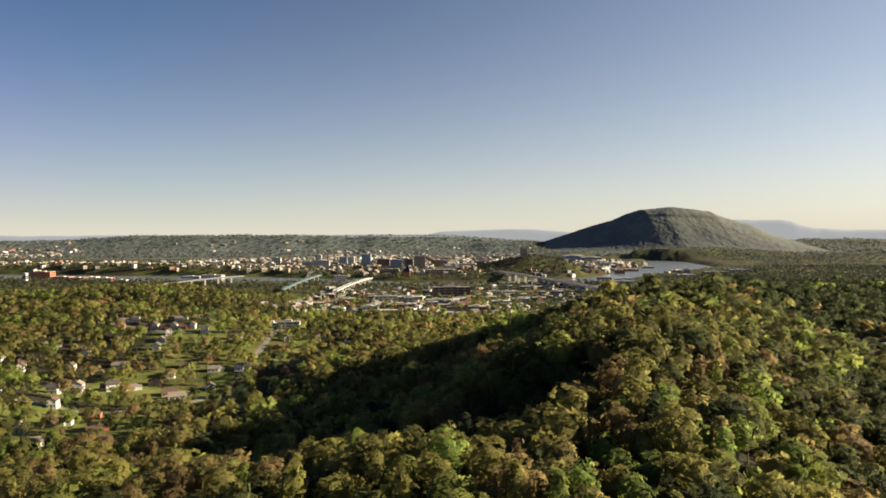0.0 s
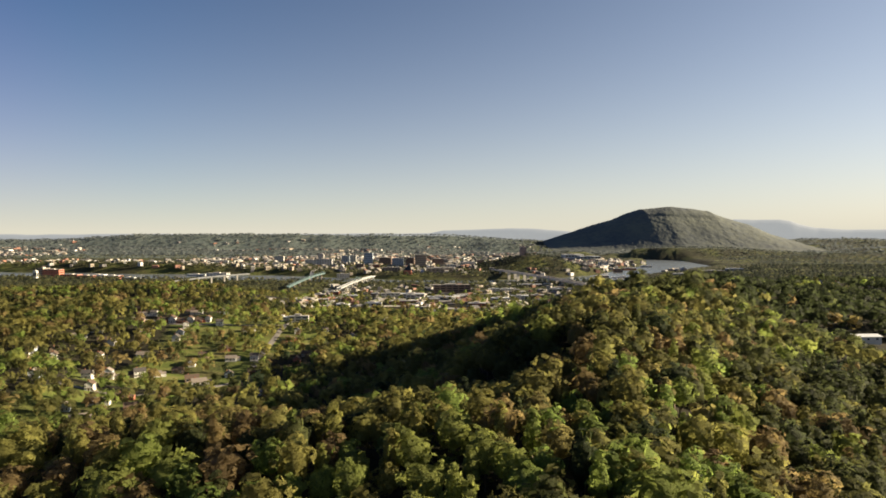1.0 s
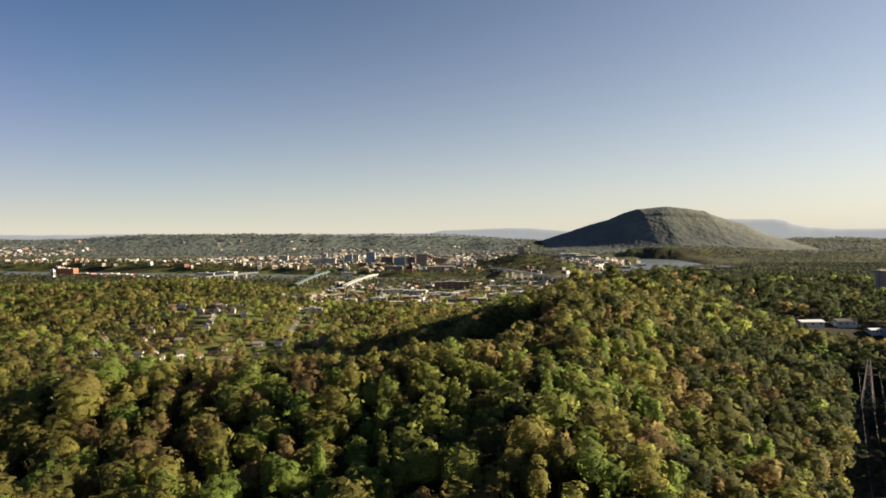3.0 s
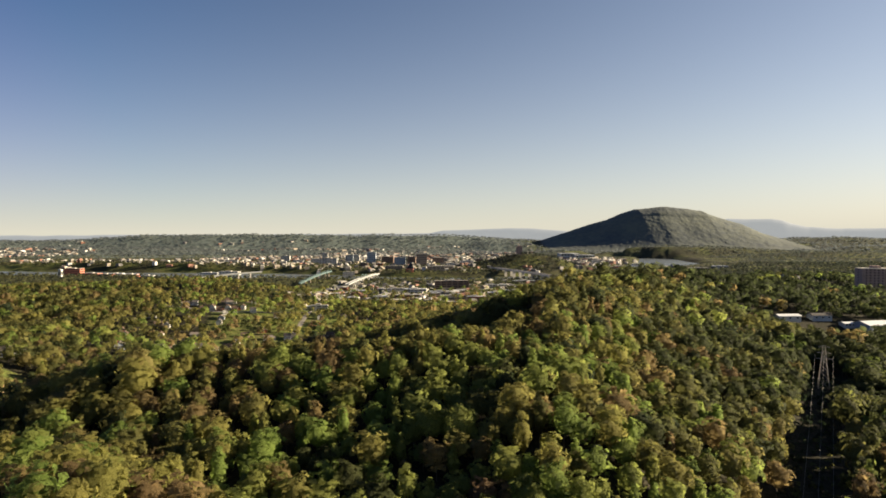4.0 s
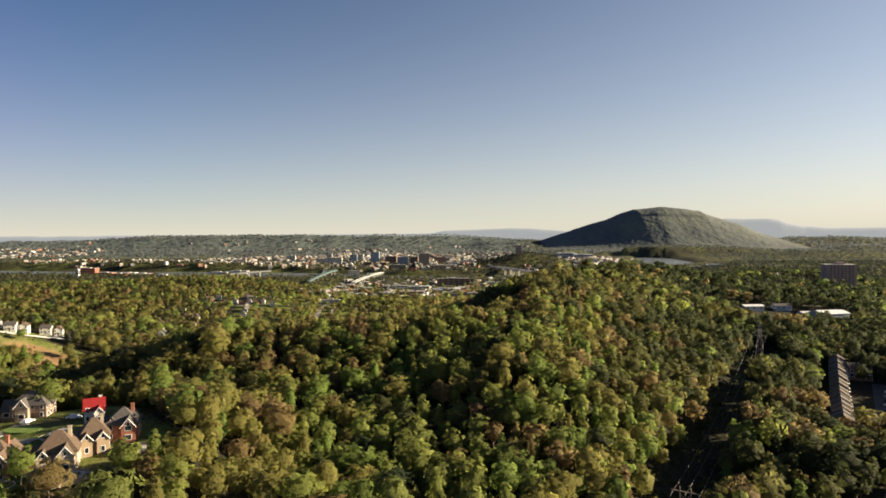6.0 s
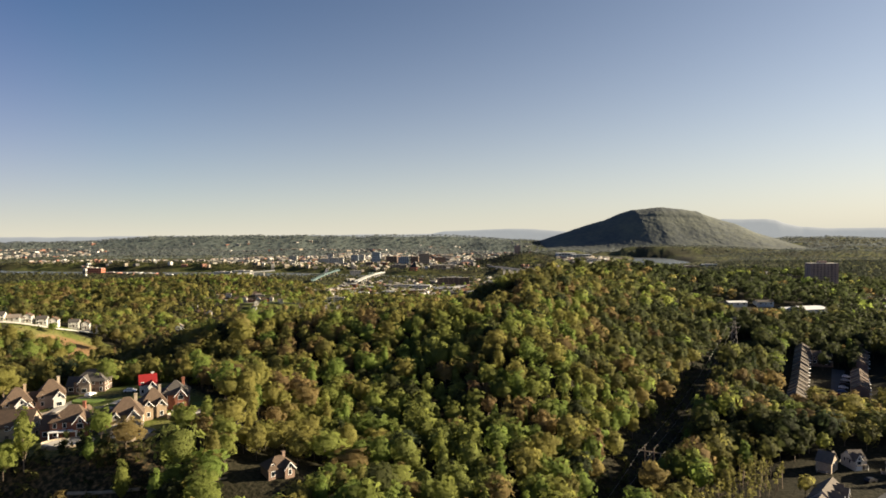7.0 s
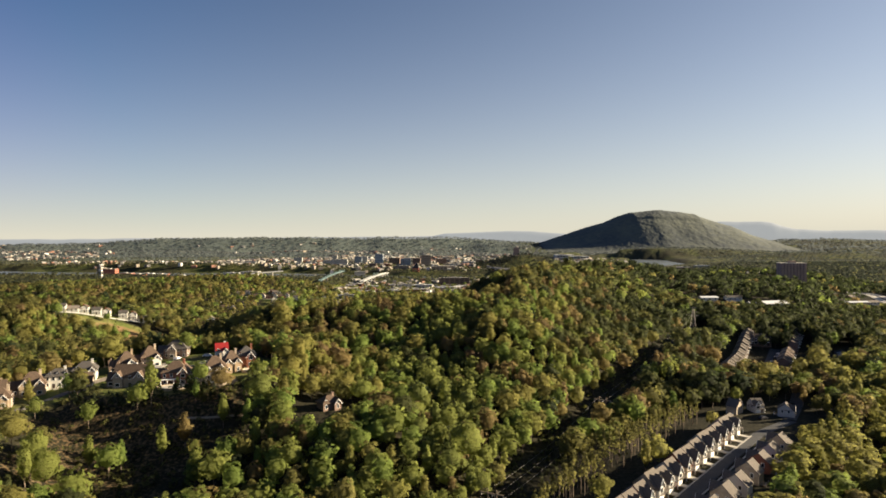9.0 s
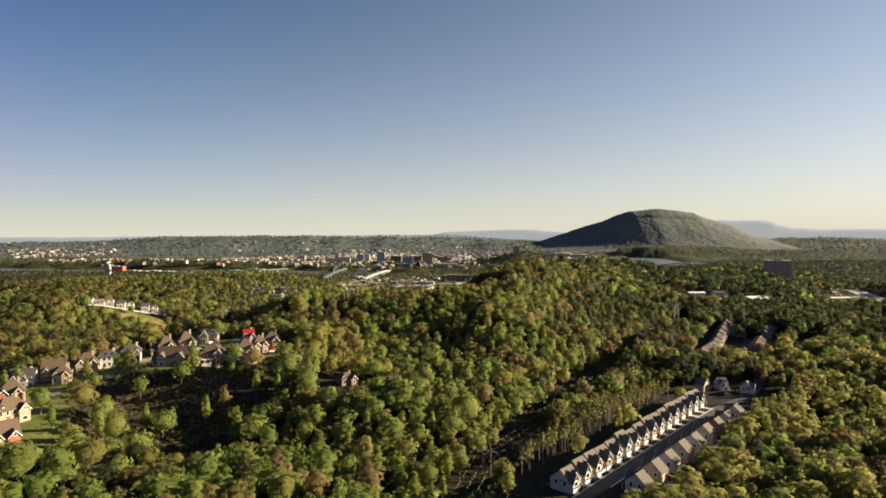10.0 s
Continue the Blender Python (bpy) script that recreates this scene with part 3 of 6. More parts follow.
def wooded(x, y):
    """How densely trees stand, 0 to 1."""
    v = np.ones(np.shape(x))
    d, _ = near_line(x, y, CUT)
    v = np.where(d < np.where(0.84 * x - 0.55 * y < 63, 6.0, 9.5) + 2.0 * wave(x, y, 20, 41), 0, v)
    d, _ = near_line(x, y, STREET)
    v = np.where(d < 17, 0, v)
    d, _ = near_line(x, y, BACK_LAWN)
    v = np.where(d < 8, 0, v)
    d, _ = near_line(x, y, HIGHWAY)
    v = np.where(d < 24, 0.02, v)
    d, _ = near_line(x, y, TERRACE)
    v = np.where(d < 15 + 5 * wave(x, y, 12, 47), 0.0, v)
    for row in MEADOWS + LAWNS:
        v = np.where(oval(x, y, *row) < 1, 0.04, v)
    for row in SCAR:
        v = np.where(oval(x, y, *row) < 1, 0.1, v)
    for row in GREENS:
        v = np.where(oval(x, y, *row) < 1, 0.85 * v, v)
    v = np.where(oval(x, y, -128, -62, 54, 18, 8) < 1, 0.11, v)
    vale = step(290, 330, y) * (1 - step(690, 760, y)) * step(-330, -270, x) * (1 - step(-90, -40, x))
    v = v * (1 - 0.12 * vale * step(0.3, 0.55, wave(x, y, 46, 42)))
    city = step(780, 900, y) * step(-330, -240, x + 0.1 * (y - 800)) * (1 - step(380, 470, x))
    north = city * (1 - step(1350, 1500, y))
    v = v * (1 - 0.74 * north)
    town = step(1780, 1900, y) * (1 - step(2900, 3300, y)) * (1 - step(900, 1100, x - 0.12 * y))
    v = v * (1 - 0.72 * town * (0.4 + 0.6 * step(0.25, 0.55, wave(x, y, 110, 43))))
    v = np.where(oval(x, y, 290, 1990, 190, 120) < 1, 1.0, v)
    v = np.where((y > 2900), np.maximum(v, (0.45 + 0.4 * step(3700, 3950, y) + 0.4 * step(500, 800, x)) * step(0.3, 0.5, wave(x, y, 240, 44))), v)
    for cx, cy, a, b, t in LOTS:
        v = np.where(oval(x, y, cx, cy, a, b, t) < 1, 0, v)
    for hx, hy, _, _ in valley:
        v = np.where(np.hypot(x - hx - 0.3 * (y - hy), 0.46 * (y - hy + 11)) < 8.0, 0, v)
    bank = river_depth(x, y)
    v = np.where((bank > -210) & (y > 1200) & (x < 420), np.maximum(v, 0.85), v)
    for cx, cy, a, b, t in LOTS:
        v = np.where(oval(x, y, cx, cy, a, b, t) < 1, 0, v)
    return np.where(bank > -14, 0, v)


BACK_LAWN = [(18, -130), (40, -106), (76, -68), (104, -38)]     # the shaded grass behind the row of new houses
HIGHWAY = [(560, 760), (590, 650), (598, 575), (586, 473), (560, 390), (560, 330)]
LOTS = [(-325, 250, 44, 11, 33), (84, -117, 46, 9, 46), (-90, -26, 9, 13, 0), (72, -134, 20, 10, 46), (92, -108, 16, 8, 46), (525, 464, 34, 24, 0), (558, 500, 24, 20, 0), (340, 382, 50, 16, 0), (-60, -64, 13, 15, 0), (-54, -55, 13, 11, 0), (148, -18, 20, 10, 10), (121, -30, 14, 13, 0), (190, 170, 13, 13, 0), (190, 96, 64, 12, 58), (204, 86, 46, 9, 56), (223, 86, 58, 10, 54), (248, 80, 46, 8, 50),
        (366, 390, 26, 18, 0), (303, 394, 17, 15, 0), (335, 398, 18, 13, 0), (481, 546, 20, 9, 0), (-160, 614, 22, 16, 0), (-158, 515, 14, 12, 0), (-255, 572, 40, 12, 0)]


def tints(x, y, rs):
    """The kind of each tree: patches of one kind, with strangers among them. Places in shade get a darker tint."""
    a = wave(x, y, 55, 51) * 0.55 + wave(x, y, 19, 52) * 0.45
    t = 0.40 + 0.24 * (a - 0.5) * 2 + rs.normal(0, 0.09, len(x))
    u = rs.random(len(x))
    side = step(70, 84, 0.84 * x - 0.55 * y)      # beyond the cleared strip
    # the tint also drops between strip and terraces to carry the shade there
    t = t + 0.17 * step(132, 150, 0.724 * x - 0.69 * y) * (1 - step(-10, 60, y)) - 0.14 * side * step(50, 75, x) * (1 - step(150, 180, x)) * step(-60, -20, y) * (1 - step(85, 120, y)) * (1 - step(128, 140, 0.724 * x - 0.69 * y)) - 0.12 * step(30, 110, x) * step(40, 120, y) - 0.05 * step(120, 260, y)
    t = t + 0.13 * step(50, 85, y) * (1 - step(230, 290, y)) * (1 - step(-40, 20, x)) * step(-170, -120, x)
    beyond = step(300, 400, y) * step(150, 240, x)      # shade of the woods behind the crest, put into their tint
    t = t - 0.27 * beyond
    # shadow on the lower right flank, painted as a darker tint
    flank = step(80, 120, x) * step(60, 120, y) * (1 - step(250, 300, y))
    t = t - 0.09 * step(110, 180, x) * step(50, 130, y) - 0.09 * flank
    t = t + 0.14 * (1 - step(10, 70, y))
    dell_shade = side * step(55, 75, x) * (1 - step(145, 165, x)) * step(-45, -20, y) * (1 - step(45, 80, y)) * (1 - step(120, 134, 0.724 * x - 0.69 * y))      # shade among the trees above the street, put into their tint
    t = np.clip(t - 0.2 * dell_shade, 0.17 - 0.12 * np.maximum(np.maximum(dell_shade, 0.8 * beyond), 0.5 * flank), 0.57)
    fresh = 0.08 + 0.22 * step(-70, -40, x) * (1 - side) * (1 - step(70, 110, y)) + 0.28 * (wave(x, y, 42, 53) > 0.60) + 0.34 * (1 - step(-60, -32, y)) * (1 - step(-30, 20, x))
    t = t + 0.06 * step(-70, -40, x) * (1 - side) * (1 - step(70, 110, y))
    calm = 1 - 0.75 * step(50, 140, x) * step(40, 120, y)      # the sunny flank is of one kind
    fresh = fresh * calm
    t = np.where(u < fresh, rs.uniform(0.62, 0.72, len(x)), t)
    t = np.where((u > 1 - calm * (0.10 + 0.25 * (wave(x, y, 36, 54) > 0.62))), rs.uniform(0.78, 0.95, len(x)), t)
    t = np.where((u > 0.60) & (u < 0.60 + 0.06 * calm), rs.uniform(0.0, 0.2, len(x)), t)
    return np.clip(t, 0, 1)


NEAR = [tree_template(100 + i, 12.4 + 0.8 * (i % 2), 3.7 + 0.4 * (i % 3), 7 + i % 3, 116, size=0.155, limbs=2) for i in range(6)]
NEAR += [tree_template(120 + i, 14.5, 2.9, 9, 84, low=0.14, size=0.19, limbs=1, peak=2.0) for i in range(2)]
MID = [tree_template(140 + i, 12.6, 5.0, 6, 26, size=0.34, limbs=-1) for i in range(5)]
AWAY = [tree_template(160 + i, 12.0, 5.4, 4, 10, low=0.0, size=0.52, limbs=-1) for i in range(4)]
SLIM = [tree_template(170 + i, 11.5, 1.7, 6, 40, low=0.34, size=0.24, limbs=2, peak=2.0) for i in range(3)]
BRUSH = [tree_template(180 + i, 2.6, 1.7, 3, 10, low=0.0, size=0.4, limbs=-1) for i in range(3)]


def grow(x, y, rs, kinds, lo=0.82, hi=1.18, wide=1.0, spread=0.0):
    n = len(x)
    size = rs.uniform(lo, hi, n) * (0.84 + 0.3 * wave(x, y, 24, 57)) * (1 - 0.33 * step(760, 950, y) * (1 - step(2900, 3200, y)))
    size = size * (1 - 0.2 * step(290, 330, y) * (1 - step(690, 760, y)) * step(-330, -270, x) * (1 - step(-110, -80, x)))      # garden trees of the valley
    size = size * np.exp(rs.normal(0, spread, n))
    rows = np.stack([x, y, ground_at(x, y) - 0.2, rs.uniform(0, 6.283, n), wide * size * rs.uniform(0.9, 1.12, n), size], -1)
    return rows, rs.integers(0, kinds, n)


SPLIT = 265.0
x, y, rs = scatter(-520, 560, -215, SPLIT, 6.5, 61)
keep = rs.random(len(x)) < wooded(x, y)
x, y = x[keep], y[keep]
rows, kinds = grow(x, y, rs, len(NEAR), 0.82, 1.06, 1.23, 0.11)
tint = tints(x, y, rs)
SAPLINGS = [(5, -130), (15, -121), (57, -77), (101, -31)]
d, _ = near_line(x, y, SAPLINGS)          # thin tall saplings beside the cleared strip
thin = d < 9
sparse = ~thin | (rs.random(len(x)) < 0.35)
x, y, rows, kinds, tint, thin = x[sparse], y[sparse], rows[sparse], kinds[sparse], tint[sparse], thin[sparse]
rows[:, 4] *= np.where(thin, 0.46, 1.0)
rows[:, 5] *= np.where(thin, 0.78, 1.0)
tint = np.where(thin, 0.34 + 0.12 * rs.random(len(x)), tint)
across = 0.724 * x - 0.69 * y          # lower trees below the second row of houses
rows[:, 5] *= np.where((across > 146) & (across < 178) & (y > -165) & (y < -55), 0.74, 1.0)
edge, _ = near_line(x, y, CUT)          # tall trees along the sunny side of the cleared strip
rows[:, 5] *= np.where((edge < 26) & (x * 0.86 - y * 0.51 > 80) & (y > -40) & (y < 110), 1.3, 1.0)
rows[:, 5] *= np.where(np.minimum(oval(x, y, 165, 28, 38, 32), oval(x, y, 176, 140, 20, 26)) < 1, 0.7, 1.0)      # lower trees below the terraces and the pylon
rows[:, 5] *= np.where(oval(x, y, -30, -55, 28, 14) < 1, 0.55, 1.0)      # low trees beside the brick house
single = (np.abs(x + 4) < 15) & (y < 110)
px, py, prs = scatter(-10, 110, -135, -15, 3.1, 69)
d, _ = near_line(px, py, SAPLINGS)
near_street, _ = near_line(px, py, STREET)
strip, _ = near_line(px, py, CUT)
pick = (d < 9.0) & (strip > 10) & (near_street > 24) & (prs.random(len(px)) < 0.7)
prow, pkind = grow(px[pick], py[pick], prs, 3, 0.7, 1.1)
plant("saplings", SLIM, prow, np.where(prs.random(pick.sum()) < 0.35, 0.8, 0.32 + 0.16 * prs.random(pick.sum())), pkind, "thin tall saplings with sparse pale leaves beside the cleared strip")
SINGLE_TREES = [(rows[i], kinds[i], tint[i]) for i in np.nonzero(single)[0]][:300]
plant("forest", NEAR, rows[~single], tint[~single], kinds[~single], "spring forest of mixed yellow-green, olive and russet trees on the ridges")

x, y, rs = scatter(-1000, 1000, SPLIT, 1180, 9.9, 62)
keep = rs.random(len(x)) < wooded(x, y)
x, y = x[keep], y[keep]
rows, kinds = grow(x, y, rs, len(MID), 0.8, 1.1, 1.05, 0.14)
young = np.minimum(oval(x, y, 570, 440, 120, 90), oval(x, y, 308, 346, 90, 62)) < 1      # young low wood in front of the sheds and the highway
rows[:, 4] *= np.where(young, 0.8, 1.0)
rows[:, 5] *= np.where(young, 0.48, 1.0)
bx, by, brs = scatter(-400, 400, -500, -215, 11.0, 70)        # the woods go on behind
brow, bkind = grow(bx, by, brs, len(MID), 0.75, 1.15, 1.2)
x, y, rows, kinds = np.concatenate([x, bx]), np.concatenate([y, by]), np.concatenate([rows, brow]), np.concatenate([kinds, bkind])
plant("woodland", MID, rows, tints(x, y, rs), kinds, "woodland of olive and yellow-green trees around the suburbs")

def far_trees(bands):
    """Rows, kinds and tints of the distant trees in bands of depth."""
    got = []
    for y0, y1, gap, seed, wide in bands:
        x, y, rs = scatter(-3600, 3600, y0, y1, gap, seed)
        keep = rs.random(len(x)) < wooded(x, y)
        keep &= mountain_height(x, y) < land(x, y) + 2
        x, y = x[keep], y[keep]
        rows, kinds = grow(x, y, rs, len(AWAY), 0.7, 1.05, wide, 0.12)
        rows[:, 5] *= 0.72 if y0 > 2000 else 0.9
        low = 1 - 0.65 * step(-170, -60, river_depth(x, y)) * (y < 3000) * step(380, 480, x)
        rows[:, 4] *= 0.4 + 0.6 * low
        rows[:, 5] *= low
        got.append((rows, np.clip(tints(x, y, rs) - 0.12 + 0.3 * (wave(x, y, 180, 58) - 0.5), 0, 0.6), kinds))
    return [np.concatenate([g[k] for g in got]) for k in range(3)]


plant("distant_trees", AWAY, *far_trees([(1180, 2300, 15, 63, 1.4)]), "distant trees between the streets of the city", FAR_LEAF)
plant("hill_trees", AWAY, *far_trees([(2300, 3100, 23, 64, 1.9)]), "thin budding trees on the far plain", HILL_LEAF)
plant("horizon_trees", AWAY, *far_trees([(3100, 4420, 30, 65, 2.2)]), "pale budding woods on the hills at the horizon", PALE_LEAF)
# scrub on the cleared strip, the bare slope and the edges of the woods
x, y, rs = scatter(-420, 460, -215, 420, 4.2, 66)
d, _ = near_line(x, y, CUT)
scar = np.min([oval(x, y, *row) for row in SCAR] + [oval(x, y, -128, -62, 54, 18, 8)], 0)
keep = ((d < 9) & (rs.random(len(x)) < 0.85)) | ((scar < 1.1) & (rs.random(len(x)) < 0.75)) | ((np.min([oval(x, y, *row) for row in MEADOWS], 0) < 1.1) & (rs.random(len(x)) < 0.06))
d, _ = near_line(x, y, TERRACE)
keep &= d > 13
x, y = x[keep], y[keep]
rows, kinds = grow(x, y, rs, len(BRUSH), 0.5, 1.3)
# on the strip the scrub tint is lowered further to carry the trees' shade
plant("scrub", BRUSH, rows, np.clip(tints(x, y, rs) * 0.45 - 0.1 * (near_line(x, y, CUT)[0] < 9), 0, 0.3), kinds, "low dark scrub and brambles on the cleared ground")

# the trees right beneath the flight and on the bare slope, one by one
ALONE = [(-127, -63, 6, 1.3, 0.68), (-112, -86, 7, 0.95, 0.68), (-93, -102, 6, 1.15, 0.68), (-86, -104, 2, 1.1, 0.6), (-95, -70, 7, 0.95, 0.66), (-83, -61, 2, 1.25, 0.7), (-139, -121, 6, 1.15, 0.68), (-136, -116, 1, 1.1, 0.66),
         (-134, -95, 7, 0.95, 0.6), (-89, -134, 6, 1.1, 0.68), (-78, -134, 0, 1.1, 0.7), (-150, -98, 4, 0.9, 0.4), (-146, -106, 1, 1.0, 0.62), (-158, -100, 2, 1.0, 0.55), (-166, -92, 3, 0.85, 0.4),
         (-74, -70, 3, 0.9, 0.4), (-99, -88, 4, 0.7, 0.45), (-70, -84, 0, 0.95, 0.5), (-62, -96, 2, 1.0, 0.66)]
for ax, ay, kind, size, shade in ALONE:
    SINGLE_TREES.append((np.array([ax, ay, z_at(ax, ay) - 0.2, ax * 1.7, size * 1.25, size * 1.15]), kind, shade))
made = {}
for row, kind, shade in SINGLE_TREES:
    key = (int(kind), round(float(shade) * 8))
    if key not in made:
        v, f, leaves, nrm = NEAR[key[0]]
        used = int(f[:leaves].max()) + 1
        crown = mesh_of("crown", v[:used], f[:leaves], [LEAF], None, True, [("tint", np.full(used, key[1] / 8))], nrm[:used])
        trunk = mesh_of("trunk", v[used:], f[leaves:] - used, [BARK])
        made[key] = (crown, trunk)
    crown, trunk = made[key]
    tree = new("tree")
    tree.matrix_basis = Matrix.LocRotScale(row[:3], Euler((0, 0, row[3])), (row[4], row[4], row[5]))
    words = ["dark green", "deep olive green", "olive green", "yellow-olive", "yellow-green", "fresh light green", "bright green", "russet-tan", "brownish"][key[1]]
    tagged(tree, f"{words} deciduous tree in spring leaf on the wooded slope", "tree", "trees of the ridge")
    new("crown", crown).parent = tree
    new("trunk", trunk).parent = tree


# ---- surfaces of buildings ----
BRICK = material("red_brick", (0.26, 0.105, 0.065), 0.85, vary=0.5, size=1.6, bump=0.3)
BROWN_BRICK = material("brown_brick", (0.19, 0.13, 0.10), 0.85, vary=0.5, size=2.0, bump=0.3)
STONE = material("cream_stone", (0.36, 0.295, 0.22), 0.85, vary=0.5, size=1.2, bump=0.4)
GREY_STONE = material("grey_stone", (0.27, 0.22, 0.17), 0.85, vary=0.5, size=1.2, bump=0.4)
STUCCO = material("white_stucco", (0.52, 0.50, 0.45), 0.8, vary=0.18, size=2.5, bump=0.1)
TAN = material("tan_siding", (0.30, 0.225, 0.15), 0.8, vary=0.3, size=2.0, bump=0.2)
SIDING = material("pale_siding", (0.46, 0.45, 0.42), 0.7, vary=0.2, size=2.0, bump=0.1)
BLUE_GREY = material("blue_grey_siding", (0.30, 0.34, 0.38), 0.7, vary=0.2, size=2.0)
SHINGLE = material("brown_shingles", (0.098, 0.068, 0.048), 0.9, vary=0.6, size=0.9, bump=0.5)
GREY_SHINGLE = material("grey_shingles", (0.074, 0.067, 0.061), 0.9, vary=0.6, size=0.9, bump=0.5)
PALE_SHINGLE = material("weathered_shingles", (0.20, 0.17, 0.14), 0.9, vary=0.45, size=0.9, bump=0.5)
RED_METAL = material("red_roof_sheet", (0.22, 0.018, 0.018), 0.45, vary=0.3, size=1.5)
WHITE_METAL = material("white_roof_sheet", (0.74, 0.74, 0.72), 0.4, vary=0.2, size=5.0)
TRIM = material("white_trim", (0.80, 0.79, 0.76), 0.6, vary=0.1, size=1.0)
CONCRETE = material("concrete", (0.42, 0.39, 0.34), 0.9, vary=0.35, size=3.0, bump=0.2)
ASPHALT = material("asphalt", (0.060, 0.060, 0.062), 0.9, vary=0.4, size=4.0, bump=0.2)
GLASS = material("window_glass", (0.02, 0.025, 0.03), 0.08, vary=0.2, size=1.0)
DARK = material("dark_door", (0.05, 0.035, 0.03), 0.5, vary=0.3, size=0.6)
STEEL = material("galvanised_steel", (0.42, 0.42, 0.41), 0.5, metal=0.6, vary=0.3, size=1.0)
WOOD = material("weathered_timber", (0.22, 0.17, 0.12), 0.9, vary=0.5, size=0.5, bump=0.4)
TEAL = material("blue_green_paint", (0.075, 0.115, 0.115), 0.6, vary=0.3, size=6.0)
POOL = material("pool_water", (0.05, 0.32, 0.36), 0.1, vary=0.2, size=2.0)
TURF = material("lawn_grass", (0.10, 0.15, 0.03), 0.95, vary=0.5, size=2.5, bump=0.5)
TERRACOTTA = material("orange_brick", (0.37, 0.135, 0.085), 0.85, vary=0.3, size=5.0)
ROW_SHINGLE = material("sunlit_shingles", (0.115, 0.098, 0.082), 0.9, vary=0.45, size=0.9, bump=0.5)
PALE_SLAB = material("pale_concrete", (0.42, 0.39, 0.34), 0.9, vary=0.25, size=2.0)
SANDY_SLAB = material("sandy_paving", (0.42, 0.35, 0.26), 0.9, vary=0.3, size=2.0)
ROADSTONE = material("worn_road", (0.17, 0.155, 0.135), 0.9, vary=0.35, size=3.0)
RUBBER = material("rubber", (0.02, 0.02, 0.02), 0.9, vary=0.2, size=0.3)


class Shape:
    """Corners and faces gathered for one mesh."""

    def __init__(self):
        self.v, self.f = [], []

    def add(self, verts, faces):
        k = len(self.v)
        self.v += [tuple(p) for p in verts]
        self.f += [tuple(i + k for i in f) for f in faces]
        return self

    def box(self, x0, x1, y0, y1, z0, z1):
        return self.add([(x0, y0, z0), (x1, y0, z0), (x1, y1, z0), (x0, y1, z0), (x0, y0, z1), (x1, y0, z1), (x1, y1, z1), (x0, y1, z1)],
                        [(3, 2, 1, 0), (4, 5, 6, 7), (0, 1, 5, 4), (1, 2, 6, 5), (2, 3, 7, 6), (3, 0, 4, 7)])

    def house(self, x0, x1, y0, y1, z0, z1, top, along="x"):
        """A box whose two ends rise to gables."""
        if along == "x":
            m = (y0 + y1) / 2
            v = [(x0, y0, z0), (x1, y0, z0), (x1, y1, z0), (x0, y1, z0), (x0, y0, z1), (x1, y0, z1), (x1, y1, z1), (x0, y1, z1), (x0, m, top), (x1, m, top)]
            f = [(3, 2, 1, 0), (0, 1, 5, 4), (2, 3, 7, 6), (1, 2, 6, 9, 5), (3, 0, 4, 8, 7), (4, 5, 9, 8), (6, 7, 8, 9)]
        else:
            m = (x0 + x1) / 2
            v = [(x0, y0, z0), (x1, y0, z0), (x1, y1, z0), (x0, y1, z0), (x0, y0, z1), (x1, y0, z1), (x1, y1, z1), (x0, y1, z1), (m, y0, top), (m, y1, top)]
            f = [(3, 2, 1, 0), (0, 1, 5, 8, 4), (2, 3, 7, 9, 6), (1, 2, 6, 5), (3, 0, 4, 7), (5, 6, 9, 8), (7, 4, 8, 9)]
        return self.add(v, f)

    def gable(self, x0, x1, y0, y1, z, top, along="x", over=0.45, thick=0.22):
        """Two roof slabs that meet at a ridge, with eaves all round."""
        swap = along != "x"
        a0, a1, b0, b1 = (y0, y1, x0, x1) if swap else (x0, x1, y0, y1)
        m = (b0 + b1) / 2
        fall = (top - z) / (m - b0) * over
        for edge, sign in ((b0 - over, 1), (b1 + over, -1)):
            pts = []
            for a in (a0 - over, a1 + over):
                for lift in (0.02, thick):
                    pts += [(a, edge, z - fall + lift), (a, m, top + lift)]
            pts = [(q, p, r) if swap else (p, q, r) for p, q, r in pts]
            self.add(pts, [(0, 1, 3, 2), (4, 6, 7, 5), (2, 3, 7, 6), (0, 4, 5, 1), (0, 2, 6, 4), (1, 5, 7, 3)])
        return self

    def hip(self, x0, x1, y0, y1, z, top, over=0.5, thick=0.22):
        """A hipped roof, closed below, with a thin fascia."""
        x0, x1, y0, y1 = x0 - over, x1 + over, y0 - over, y1 + over
        w, d = x1 - x0, y1 - y0
        if w >= d:
            r = ((x0 + d / 2, (y0 + y1) / 2), (x1 - d / 2, (y0 + y1) / 2))
        else:
            r = (((x0 + x1) / 2, y0 + w / 2), ((x0 + x1) / 2, y1 - w / 2))
        c = [(x0, y0), (x1, y0), (x1, y1), (x0, y1)]
        v = [(*p, z - 0.05) for p in c] + [(*p, z + thick) for p in c] + [(*p, top) for p in r]
        sides = [(0, 1, 5, 4), (1, 2, 6, 5), (2, 3, 7, 6), (3, 0, 4, 7), (3, 2, 1, 0)]
        if w >= d:
            sides += [(4, 5, 9, 8), (5, 6, 9), (6, 7, 8, 9), (7, 4, 8)]
        else:
            sides += [(4, 5, 8), (5, 6, 9, 8), (6, 7, 9), (7, 4, 8, 9)]
        return self.add(v, sides)

